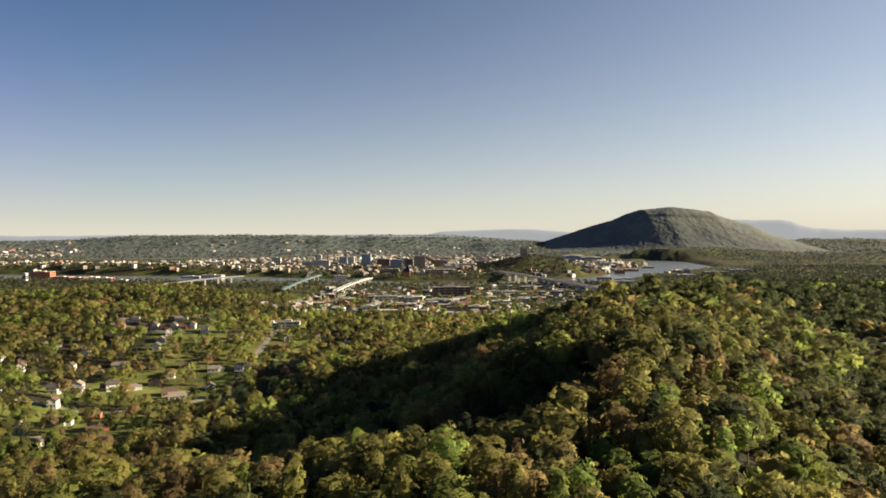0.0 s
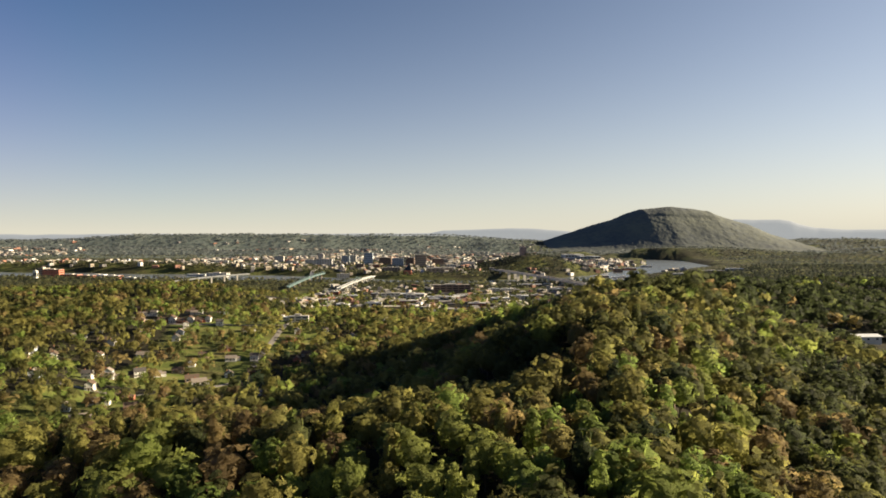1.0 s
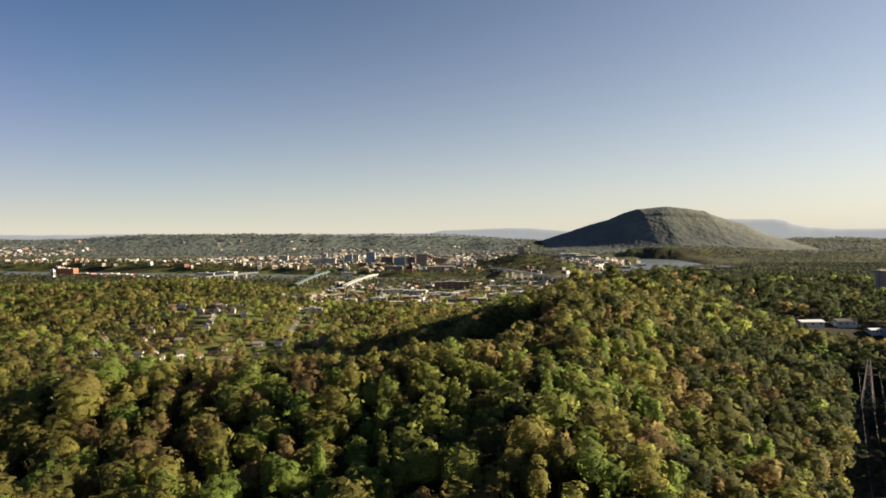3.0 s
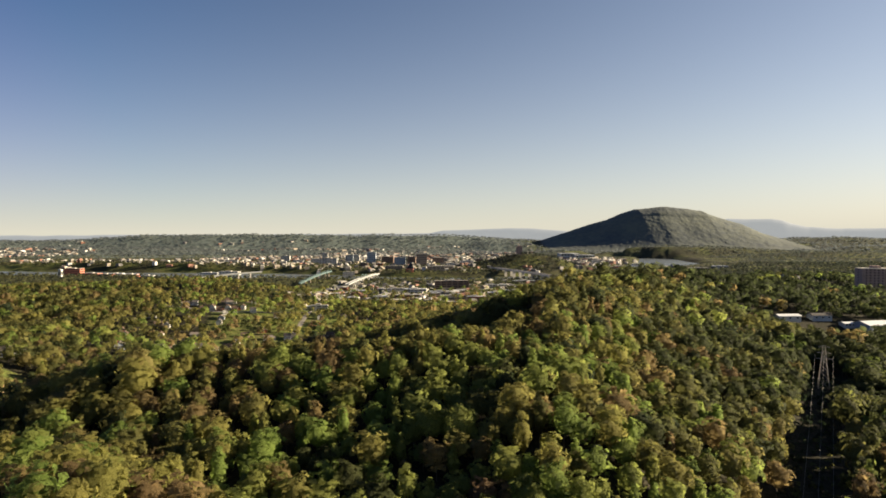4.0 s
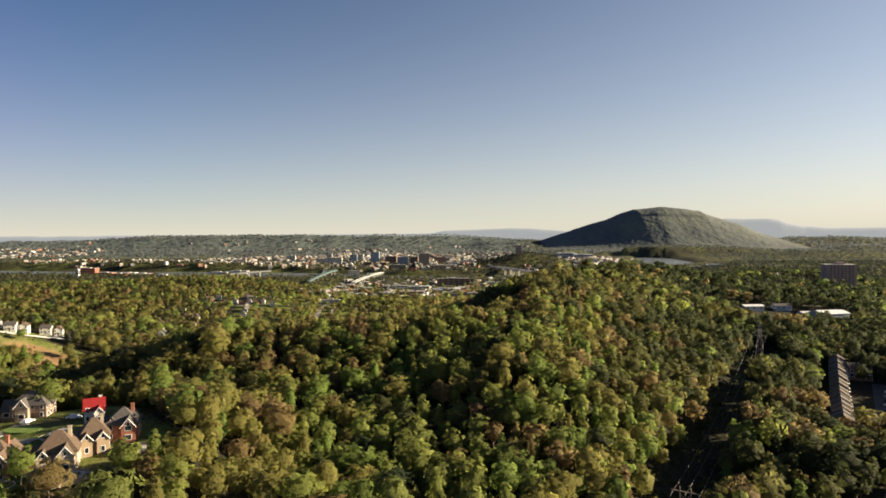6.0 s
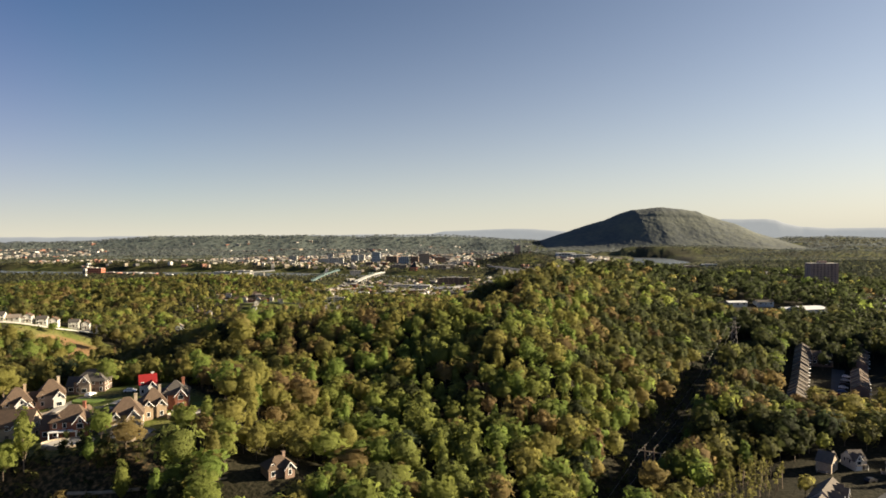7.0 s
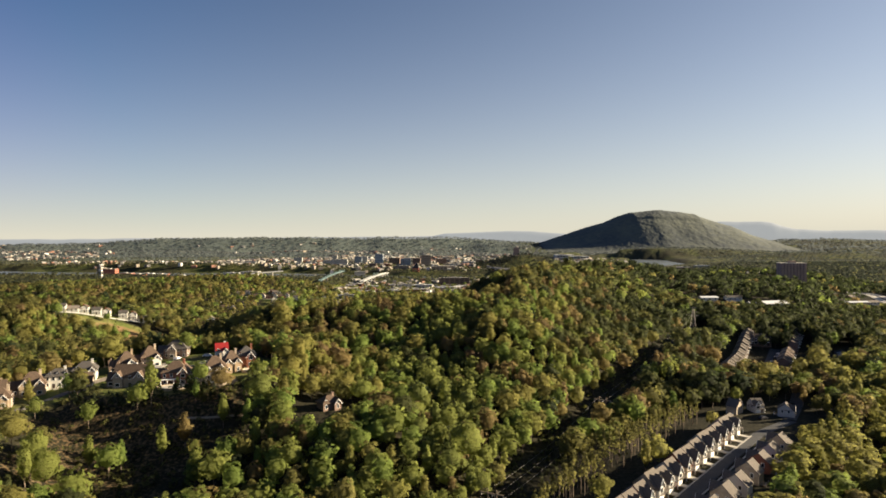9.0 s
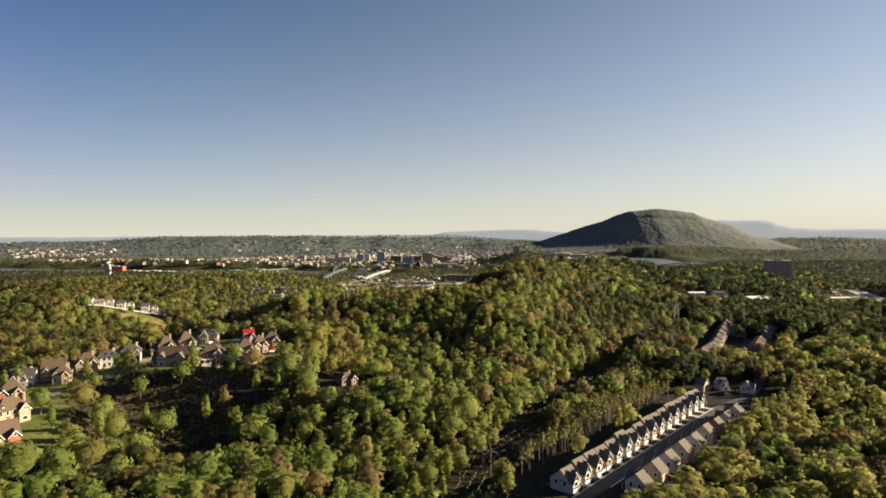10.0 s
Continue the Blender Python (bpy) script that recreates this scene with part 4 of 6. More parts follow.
    def bar(self, p, q, r, sides=4):
        """A straight member from p to q."""
        p, q = Vector(p), Vector(q)
        d = (q - p).normalized()
        a = d.cross(Vector((0.31, 0.2, 0.93))).normalized()
        b = d.cross(a)
        v, f = [], []
        for k in range(sides):
            t = 6.2832 * (k + 0.5) / sides
            w = (a * math.cos(t) + b * math.sin(t)) * r
            v += [tuple(p + w), tuple(q + w)]
            j = (k + 1) % sides
            f.append((2 * k, 2 * j, 2 * j + 1, 2 * k + 1))
        f += [tuple(2 * k for k in range(sides))[::-1], tuple(2 * k + 1 for k in range(sides))]
        return self.add(v, f)

    def tube(self, pts, r, sides=4):
        """One bent round member through the points."""
        v, f = [], []
        for i, p in enumerate(pts):
            d = (Vector(pts[min(i + 1, len(pts) - 1)]) - Vector(pts[max(i - 1, 0)])).normalized()
            a = d.cross(Vector((0.31, 0.2, 0.93))).normalized()
            b = d.cross(a)
            v += [tuple(Vector(p) + (a * math.cos(6.2832 * k / sides) + b * math.sin(6.2832 * k / sides)) * r) for k in range(sides)]
        for i in range(len(pts) - 1):
            for k in range(sides):
                j = (k + 1) % sides
                f.append((i * sides + k, i * sides + j, i * sides + sides + j, i * sides + sides + k))
        return self.add(v, f)

    def mesh(self, name, mat):
        me = bpy.data.meshes.new(name)
        me.from_pydata(self.v, [], self.f)
        me.materials.append(mat)
        me.update()
        return me


def part(name, shape, mat, parent, label="", m=None):
    ob = new(name, shape if isinstance(shape, bpy.types.Mesh) else shape.mesh(name, mat))
    ob.parent = parent
    if m is not None:
        ob.matrix_basis = m
    return tagged(ob, label)


def thing(name, label, category, group="", m=None, kind=""):
    ob = new(name)
    if m is not None:
        ob.matrix_basis = m
    return tagged(ob, label, category, group, kind)


def window_meshes(w, h):
    s = Shape().box(-w / 2 - 0.14, w / 2 + 0.14, -0.06, 0.04, -0.14, h + 0.14)
    return s.mesh("window", TRIM), Shape().box(-w / 2, w / 2, -0.085, 0.0, 0, h).mesh("pane", GLASS)


WINDOWS = {"tall": window_meshes(1.0, 1.6), "wide": window_meshes(1.9, 1.5), "small": window_meshes(0.8, 1.1)}


def window(parent, kind, x, y, z, turn=0.0):
    frame_me, pane_me = WINDOWS[kind]
    w = part("window", frame_me, None, parent, m=pose(x, y, z, 0, 0, turn))
    part("pane", pane_me, None, w)


def manor(x, y, turn, w, d, h, wall, roof, words, wings=(), hip=True, chimney=True, rise=None, porch=False, garage=False, base=None):
    """A large detached house: a main block, front wings with gables, windows, door, chimney. Its front looks along -y before the turn."""
    z = z_at(x, y) if base is None else base
    t = thing("house", words, "house", "large houses on the crest", pose(x, y, z, 0, 0, turn) @ Matrix.Scale(0.9, 4))
    rise, h = (rise or d * 0.42) * 1.28, h * 0.94
    s = Shape()
    if hip:
        s.box(-w / 2, w / 2, -d / 2, d / 2, -2.5, h)
    else:
        s.house(-w / 2, w / 2, -d / 2, d / 2, -2.5, h, h + rise)
    part("wall", s, wall, t)
    r = Shape()
    (r.hip if hip else r.gable)(-w / 2, w / 2, -d / 2, d / 2, h, h + rise)
    part("roof", r, roof, t, "shingled roof")
    floors = [0.9, 3.9] if h > 4.5 else [0.9]
    taken = []
    for wx, ww, wd, wh, skin in wings:
        ws = Shape().house(wx - ww / 2, wx + ww / 2, -d / 2 - wd, -d / 2 + 1.5, -2.5, wh, wh + ww * 0.66, "y")
        part("wing", ws, skin or wall, t)
        part("gable_roof", Shape().gable(wx - ww / 2, wx + ww / 2, -d / 2 - wd, 0.0, wh, wh + ww * 0.66, "y", 0.35), roof, t)
        part("bargeboard", Shape().bar((wx - ww / 2 - 0.4, -d / 2 - wd - 0.42, wh - 0.3), (wx, -d / 2 - wd - 0.42, wh + ww * 0.66), 0.13).bar((wx + ww / 2 + 0.4, -d / 2 - wd - 0.42, wh - 0.3), (wx, -d / 2 - wd - 0.42, wh + ww * 0.66), 0.13), TRIM, t)
        for fz in floors:
            if fz + 1.6 < wh + 0.4:
                window(t, "wide" if ww > 3.6 else "tall", wx, -d / 2 - wd - 0.03, fz)
        window(t, "small", wx, -d / 2 - wd - 0.03, wh + 0.3)
        taken.append((wx - ww / 2 - 0.7, wx + ww / 2 + 0.7))
    n = max(3, int(w / 2.6))
    mid = None
    for fz in floors:
        for i in range(n):
            px = -w / 2 + (i + 0.5) * w / n
            if any(a < px < b for a, b in taken):
                continue
            if fz < 1 and mid is None and abs(px) < w / 4:
                mid = px
                continue
            window(t, "tall", px, -d / 2 - 0.03, fz)
        for i in range(3):
            window(t, "tall", w / 2 + 0.03, -d / 2 + (i + 0.5) * d / 3, fz, 90)
    if mid is not None:
        part("door", Shape().box(mid - 0.6, mid + 0.6, -d / 2 - 0.08, -d / 2 + 0.04, 0, 2.2), DARK, t, "dark front door")
    if hip:
        for px in (-w * 0.30, w * 0.04, w * 0.36):
            if any(a < px + 0.9 and px - 0.9 < b for a, b in taken):
                continue
            part("dormer", Shape().house(px - 0.8, px + 0.8, -d / 2 + 0.9, 0, h, h + 1.5, h + 2.4, "y"), wall, t)
            part("dormer_roof", Shape().gable(px - 0.8, px + 0.8, -d / 2 + 0.9, 0.2, h + 1.5, h + 2.4, "y", 0.25, 0.14), roof, t)
            window(t, "small", px, -d / 2 + 0.87, h + 0.5)
    if w > 9:
        part("side_wing", Shape().house(-w / 2 - 3.6, -w / 2 + 0.4, -d / 2 + 1.2, d / 2 - 0.8, -2.5, h * 0.6, h * 0.6 + d * 0.42), wall, t)
        part("side_roof", Shape().gable(-w / 2 - 3.6, -w / 2 + 0.4, -d / 2 + 1.2, d / 2 - 0.8, h * 0.6, h * 0.6 + d * 0.42, "x", 0.35), roof, t)
        window(t, "wide", -w / 2 - 1.7, -d / 2 + 1.17, 0.9)
        part("cross_gable", Shape().house(w * 0.05, w * 0.45, -0.5, d / 2 + 1.6, -2.5, h, h + w * 0.24, "y"), wall, t)
        part("cross_roof", Shape().gable(w * 0.05, w * 0.45, -0.5, d / 2 + 1.6, h, h + w * 0.24, "y", 0.35), roof, t)
        part("steps", Shape().box(-1.2, 1.2, -d / 2 - 1.6, -d / 2 - 0.02, -1.5, -0.12).box(-1.0, 1.0, -d / 2 - 1.1, -d / 2 - 0.02, -0.12, 0.02), CONCRETE, t)
    if chimney:
        part("chimney", Shape().box(w * 0.22, w * 0.22 + 1.0, 0.6, 1.5, h - 1, h + rise + 0.5).box(w * 0.22 - 0.12, w * 0.22 + 1.12, 0.48, 1.62, h + rise + 0.5, h + rise + 0.7), wall, t)
    if porch:
        part("porch_roof", Shape().box(-w / 2, w * 0.25, -d / 2 - 2.6, -d / 2 - 0.02, 2.9, 3.15), TRIM, t)
        for i in range(4):
            px = -w / 2 + 0.3 + i * (w * 0.75 - 0.6) / 3
            part("column", Shape().bar((px, -d / 2 - 2.4, -1.0), (px, -d / 2 - 2.4, 2.9), 0.17, 8), TRIM, t)
    if garage:
        part("garage_door", Shape().box(w / 2 - 0.04, w / 2 + 0.06, -d / 2 + 0.6, -d / 2 + 3.4, 0, 2.3), TRIM, t)
    return t


# ---- the large houses on the crest ----
manor(-127.5, -38, 14, 12.5, 9.5, 6.2, BRICK, SHINGLE, "red-brick house with hipped brown roof and pillared porch", [(3.9, 4.4, 1.6, 5.6, None)], porch=True)
manor(-111, -36, 24, 11.0, 9.0, 5.6, STONE, SHINGLE, "cream stone house with steep brown roof and white gables", [(-3.2, 3.6, 1.4, 4.6, STONE), (2.6, 4.6, 2.2, 4.8, STONE)], rise=4.6)
manor(-103, -17, 20, 10.0, 9.5, 5.8, BRICK, GREY_SHINGLE, "red-brick house with grey hipped roof", [(2.2, 4.2, 1.8, 5.2, None)], rise=3.8)
manor(-107, -26, 32, 8.6, 7.6, 5.6, GREY_STONE, SHINGLE, "tawny stone house with steep brown gables", [(-2.2, 3.2, 1.4, 4.8, TAN), (2.3, 3.4, 1.6, 4.8, TAN)], rise=4.2)
manor(-120, -3, 28, 6.4, 5.4, 5.2, STUCCO, RED_METAL, "white house with bright red roof and white chimney", [(1.6, 3.0, 2.0, 4.0, STUCCO)], hip=False, rise=2.6)
manor(-147, 7, 10, 12.5, 8.5, 5.4, BROWN_BRICK, GREY_SHINGLE, "dark brick house with grey hipped roof", [(-1.5, 4.4, 1.8, 5.0, GREY_STONE)], rise=3.8)
manor(-153, -10, 34, 9.6, 8.0, 5.2, STONE, SHINGLE, "cream house with steep brown gabled roof", [(2.6, 4.0, 3.2, 4.2, STUCCO)], rise=4.6, garage=True)
manor(-161, -17, 34, 9.6, 8.0, 5.2, TAN, SHINGLE, "tan house with cream gable and brown roof", [(1.6, 4.0, 2.2, 4.4, STUCCO), (4.0, 2.6, 3.2, 3.4, BRICK)], rise=4.4)
manor(-146, -40, 6, 15.5, 8.5, 5.6, GREY_STONE, SHINGLE, "grey stone house with twin steep gables above a basement", [(-5.2, 4.4, 1.6, 5.0, GREY_STONE), (4.8, 4.4, 1.6, 5.0, GREY_STONE)], hip=False, rise=4.0)
manor(-175, -27, 22, 11.0, 8.0, 6.0, STUCCO, GREY_SHINGLE, "white house with grey hipped roof and white chimney", [(3.6, 3.4, 1.4, 5.0, STUCCO)], rise=3.2)
manor(-184, -33, 22, 10.5, 8.0, 6.0, STUCCO, GREY_SHINGLE, "white painted house with low grey roof", [], rise=2.8)
manor(-168, -41, 24, 8.5, 8.0, 4.6, STONE, SHINGLE, "cream garage house with brown gabled roof", [], hip=False, rise=3.2, chimney=False, garage=True)
manor(-191, -40, 28, 11.5, 8.6, 5.4, STONE, SHINGLE, "pale stone house with two steep brown gables", [(-2.8, 4.4, 2.0, 5.0, TAN), (3.4, 4.4, 2.4, 5.0, TAN)], rise=4.6)
manor(-200, -52, 24, 11.0, 8.6, 5.2, TAN, SHINGLE, "tan house with brown gabled roof and dormers", [(-3.0, 3.4, 1.4, 4.6, None), (3.0, 3.4, 1.4, 4.6, None)], hip=False, rise=4.2)
manor(-192, -58, 26, 8.8, 8.0, 4.8, STONE, SHINGLE, "cream house with brown hipped roof beside a lawn", [(1.6, 3.4, 1.4, 4.2, TAN)], rise=3.6)
manor(-209, -61, 16, 12.0, 8.4, 5.0, STUCCO, GREY_SHINGLE, "white house with grey gabled roof and dormers", [(-2.8, 3.0, 1.2, 4.6, None), (1.8, 3.0, 1.2, 4.6, None)], hip=False, rise=3.6)
manor(-194, -90, 34, 10.5, 8.4, 5.6, GREY_STONE, SHINGLE, "brick and stone house with many steep gables", [(-3.0, 3.6, 1.8, 5.0, BRICK), (2.6, 3.8, 2.4, 5.0, BRICK)], rise=4.4)
manor(-178, -114, 62, 13.0, 9.0, 6.0, TAN, SHINGLE, "tan stucco house with brown hipped roof", [(3.2, 4.4, 2.0, 5.0, TAN)], rise=4.0)
manor(-162, -140, 50, 10.5, 8.4, 5.2, BRICK, SHINGLE, "brick house with steep gables above a green bank", [(-2.6, 3.8, 1.8, 4.8, STONE), (3.0, 3.8, 2.0, 4.8, None)], hip=False, rise=4.2)
manor(-56, -54, 38, 9.0, 7.0, 3.2, BROWN_BRICK, SHINGLE, "secluded brown-brick house with brown hipped roof among trees", [(2.2, 3.4, 1.6, 2.8, BROWN_BRICK)], rise=2.5)


def apron(x, y, turn, a, b, name, words, mat, height=0.4, wall=None, drop=3.0):
    """A level oval terrace with a retaining wall below its rim."""
    z = z_at(x, y) + height
    t = thing(name, words, "terrace", m=pose(x, y, z, 0, 0, turn))
    n = 28
    rim = [(a * math.cos(6.2832 * k / n), b * math.sin(6.2832 * k / n)) for k in range(n)]
    top, side = Shape(), Shape()
    top.add([(*p, 0.0) for p in rim] + [(*p, -0.25) for p in rim], [tuple(range(n))] + [(k, n + k, n + (k + 1) % n, (k + 1) % n) for k in range(n)])
    part("paving", top, mat, t)
    v, f = [], []
    for px, py in rim:
        v += [(px * 1.0, py * 1.0, 0.45), (px * 1.05, py * 1.05, 0.45), (px * 1.08, py * 1.08, -drop), (px * 0.98, py * 0.98, -drop)]
    for k in range(n):
        j = (k + 1) % n
        for e in range(4):
            g = (e + 1) % 4
            f.append((4 * k + e, 4 * j + e, 4 * j + g, 4 * k + g))
    part("retaining_wall", side.add(v, f), wall or STONE, t, "pale stone retaining wall")
    return t


apron(-123.5, -48, 10, 7.5, 4.2, "terrace", "pale stone garden terrace with curved retaining wall", CONCRETE)
spa = apron(-104.5, -45.5, 24, 6.5, 4.4, "terrace", "pale stone pool terrace with curved retaining wall", CONCRETE)
part("pool", Shape().add([(2.8 * math.cos(k * 0.3927), 1.7 * math.sin(k * 0.3927), 0.06) for k in range(16)], [tuple(range(16))]), POOL, spa, "turquoise pool water")
apron(-95, -27, 20, 6.0, 3.6, "terrace", "paved garden terrace behind a low wall", CONCRETE)


TRACK = material("earth_track", (0.26, 0.21, 0.15), 0.95, vary=0.5, size=3.0)


def ribbon(name, pts, width, mat, words, lift=0.14, gap=4.0, category="road"):
    """A strip of road that follows the ground, with slightly raised edges."""
    rows = []
    for (ax, ay), (bx, by) in zip(pts[:-1], pts[1:]):
        n = max(1, int(math.hypot(bx - ax, by - ay) / gap))
        rows += [(ax + (bx - ax) * i / n, ay + (by - ay) * i / n) for i in range(n)]
    rows.append(pts[-1])
    p = np.array(rows)
    for _ in range(3):
        p[1:-1] = (p[:-2] + 2 * p[1:-1] + p[2:]) / 4
    d = np.gradient(p, axis=0)
    d /= np.linalg.norm(d, axis=1)[:, None]
    side = np.stack([d[:, 1], -d[:, 0]], -1)
    cols = []
    for u, up in ((-0.5, -0.5), (-0.5, 0), (-0.17, 0.03), (0.17, 0.03), (0.5, 0), (0.5, -0.5)):
        q = p + side * u * width
        zc = np.maximum(ground_at(q[:, 0], q[:, 1]), ground_at(p[:, 0], p[:, 1]) - 0.25)
        cols.append(np.stack([q[:, 0], q[:, 1], zc + lift + up], -1))
    v = np.stack(cols, 1).reshape(-1, 3)
    k = np.arange(len(p) * 6).reshape(-1, 6)
    f = np.stack([k[:-1, :-1], k[1:, :-1], k[1:, 1:], k[:-1, 1:]], -1).reshape(-1, 4)[:, ::-1]
    return tagged(new(name, mesh_of(name, v, f, [mat], smooth=False)), words, category, kind="structure")


ribbon("road", [(-186, -92), (-183, -74), (-180, -56), (-168, -32)], 4.0, ROADSTONE, "worn paved lane between the large houses")
ribbon("road", [(-168, -32), (-160, -26), (-146, -22), (-128, -22), (-116, -28)], 6.5, SANDY_SLAB, "sandy paved court between the large houses")
ribbon("driveway", [(-146, -22), (-144, -3)], 5.0, PALE_SLAB, "pale paved forecourt in front of houses", category="driveway")
ribbon("driveway", [(-128, -22), (-124, -11)], 4.0, PALE_SLAB, "pale paved drive to the red-roofed house", category="driveway")
ribbon("driveway", [(-158, -27), (-153, -18)], 5.5, PALE_SLAB, "pale paved forecourt between gabled houses", category="driveway")
ribbon("path", [(-112, -67), (-98, -66), (-70, -58)], 0.7, TRACK, "pale gravel track below the large houses", category="path")
for lx, ly, la, lb in ((-139, -10, 6, 3.5), (-138, -29, 5, 3), (-94, -15, 4, 3)):
    n = 20
    ring = [(lx + la * math.cos(6.2832 * k / n), ly + lb * math.sin(6.2832 * k / n)) for k in range(n)]
    top = max(z_at(*p) for p in ring) + 0.12
    tagged(new("lawn", Shape().add([(*p, top) for p in ring] + [(*p, top - 1.6) for p in ring], [tuple(range(n))] + [(k, n + k, n + (k + 1) % n, (k + 1) % n) for k in range(n)]).mesh("lawn", TURF)), "small mown lawn between the large houses", "lawn", kind="structure")
cone = {}
for i in range(40):
    f = i / 39
    sx, sy = (-158 + 78 * f + R.uniform(-2, 2), -57 - 4 * math.sin(f * 9) - R.uniform(0, 5) - 6 * abs(f - 0.5))
    k = i % 3
    if k not in cone:
        v, fc, leaves, nrm = tree_template(300 + k, 4.6, 1.5, 5, 30, low=0.0, size=0.3, limbs=-1, peak=2.0)
        cone[k] = mesh_of("foliage", v, fc, [LEAF], None, True, [("tint", np.full(len(v), 0.06 + 0.05 * k))], nrm)
    bush = thing("evergreen_shrub", "dark evergreen shrub below the garden terraces", "shrub", "evergreen shrubs", Matrix.LocRotScale((sx, sy, z_at(sx, sy) - 0.2), Euler((0, 0, i * 1.3)), Vector((1.35, 1.35, R.uniform(1.0, 1.7)))))
    part("foliage", cone[k], None, bush)

# ---- the street of new houses ----
ribbon("road", STREET, 4.8, ASPHALT, "dark asphalt street between rows of new houses")
ALONG = Vector((0.690, 0.724, 0))
ACROSS = Vector((0.724, -0.690, 0))
TURN = math.degrees(math.atan2(ACROSS.x, -ACROSS.y))


def row_house(words, wall, roof, front, mirror=1):
    """A narrow new house: a steep ridge along the street, a front gable over the garage, a dormer, entry, windows and a rear deck."""
    t = thing("house", words, "house", "rows of new houses")
    w, d, h, gw, gx = 6.5, 8.6, 4.3, 1.75, -1.2 * mirror
    f, top = -d / 2 + 0.4, 8.0
    part("wall", Shape().house(-w / 2, w / 2, f, d / 2, -2.5, h, top), wall, t)
    part("roof", Shape().gable(-w / 2, w / 2, f, d / 2, h, top, "x", 0.35), roof, t, "weathered shingles")
    part("wing", Shape().house(gx - gw, gx + gw, f - 0.9, 0, -2.5, 4.5, 7.3, "y"), front, t, "pale front gable")
    part("gable_roof", Shape().gable(gx - gw, gx + gw, f - 0.9, 0.4, 4.5, 7.3, "y", 0.4), roof, t)
    part("bargeboard", Shape().bar((gx - gw - 0.35, f - 1.32, 4.0), (gx, f - 1.32, 7.35), 0.11).bar((gx + gw + 0.35, f - 1.32, 4.0), (gx, f - 1.32, 7.35), 0.11), TRIM, t)
    part("garage_door", Shape().box(gx - 1.25, gx + 1.25, f - 0.97, f - 0.86, 0, 2.1), TRIM, t, "white panelled garage door")
    part("garage_canopy", Shape().box(gx - 1.6, gx + 1.6, f - 1.7, f - 0.92, 2.35, 2.5), roof, t)
    ex = gx + 3.0 * mirror
    part("entry_roof", Shape().box(ex - 1.2, ex + 1.2, f - 1.5, f - 0.02, 2.4, 2.6), roof, t)
    part("porch_post", Shape().bar((ex + 1.1 * mirror, f - 1.4, -0.5), (ex + 1.1 * mirror, f - 1.4, 2.4), 0.11), TRIM, t)
    part("door", Shape().box(ex - 0.5, ex + 0.5, f - 0.08, f + 0.03, 0, 2.05), DARK, t, "dark entry door")
    part("dormer", Shape().house(ex - 0.85, ex + 0.85, f + 0.9, 0, h, h + 1.7, h + 2.7, "y"), front, t)
    part("dormer_roof", Shape().gable(ex - 0.85, ex + 0.85, f + 0.9, 0.2, h + 1.7, h + 2.7, "y", 0.25, 0.14), roof, t)
    window(t, "wide", gx, f - 0.93, 2.75)
    window(t, "small", gx, f - 0.93, 4.9)
    window(t, "small", ex, f + 0.87, h + 0.55)
    for sx, tn in ((-w / 2 - 0.03, -90), (w / 2 + 0.03, 90)):
        window(t, "tall", sx, -1.6, 2.4, tn)
        window(t, "tall", sx, 1.8, 2.4, tn)
    part("porch_deck", Shape().box(-2.2, 2.2, d / 2, d / 2 + 2.2, -0.1, 0.2), WOOD, t)
    for sx in (-2.0, 2.0):
        part("deck_post", Shape().bar((sx, d / 2 + 2.0, -2.5), (sx, d / 2 + 2.0, 1.1), 0.09), TRIM, t)
    return t


origin = Vector((40.8, -144.6, 0))
kinds_row = [row_house("new white-gabled house with shingled roof and driveway", SIDING, ROW_SHINGLE, STUCCO),
             row_house("new brick-sided house with brick and cream gable", BRICK, ROW_SHINGLE, STONE),
             row_house("new cream house with tan gable", STONE, ROW_SHINGLE, SIDING)]
for i in range(16):
    c = origin + ALONG * (8.05 * i) - ACROSS * (12.1 - 3.4 * (1 - i / 15))
    sz = z_at(*(c + ACROSS * 9.6)[:2]) + 0.15
    drop = 0.3 * max(0.0, 1 - i / 12)
    m = pose(c.x, c.y, sz - drop, 0, 0, TURN) @ Matrix.Diagonal((1, 1, 1.0 + 0.07 * ((i * 7) % 3 - 1), 1))
    k = (0, 2, 0, 1, 0, 2, 0, 0, 1, 2, 0, 0, 2, 1, 0, 2)[i]
    if i in (0, 1, 3):
        kinds_row[k].matrix_basis = m
    else:
        copy_thing(kinds_row[k], m)
    deep = (12.1 - 3.4 * (1 - i / 15)) - 4.1 - 2.5
    q = origin + ALONG * (8.05 * i - 1.2) - ACROSS * 2.5
    slab = new("driveway", Shape().add([(-1.2, 0, 0.1), (1.2, 0, 0.1), (1.2, deep, 0.1 - drop), (-1.2, deep, 0.1 - drop), (-1.2, 0, -0.6), (1.2, 0, -0.6), (1.2, deep, -0.6 - drop), (-1.2, deep, -0.6 - drop)],
                                       [(0, 1, 2, 3), (0, 4, 5, 1), (1, 5, 6, 2), (2, 6, 7, 3), (3, 7, 4, 0)]).mesh("driveway", PALE_SLAB))
    slab.matrix_basis = pose(q.x, q.y, sz, 0, 0, TURN)
    tagged(slab, "short pale concrete driveway between lawns", "driveway", "driveways")
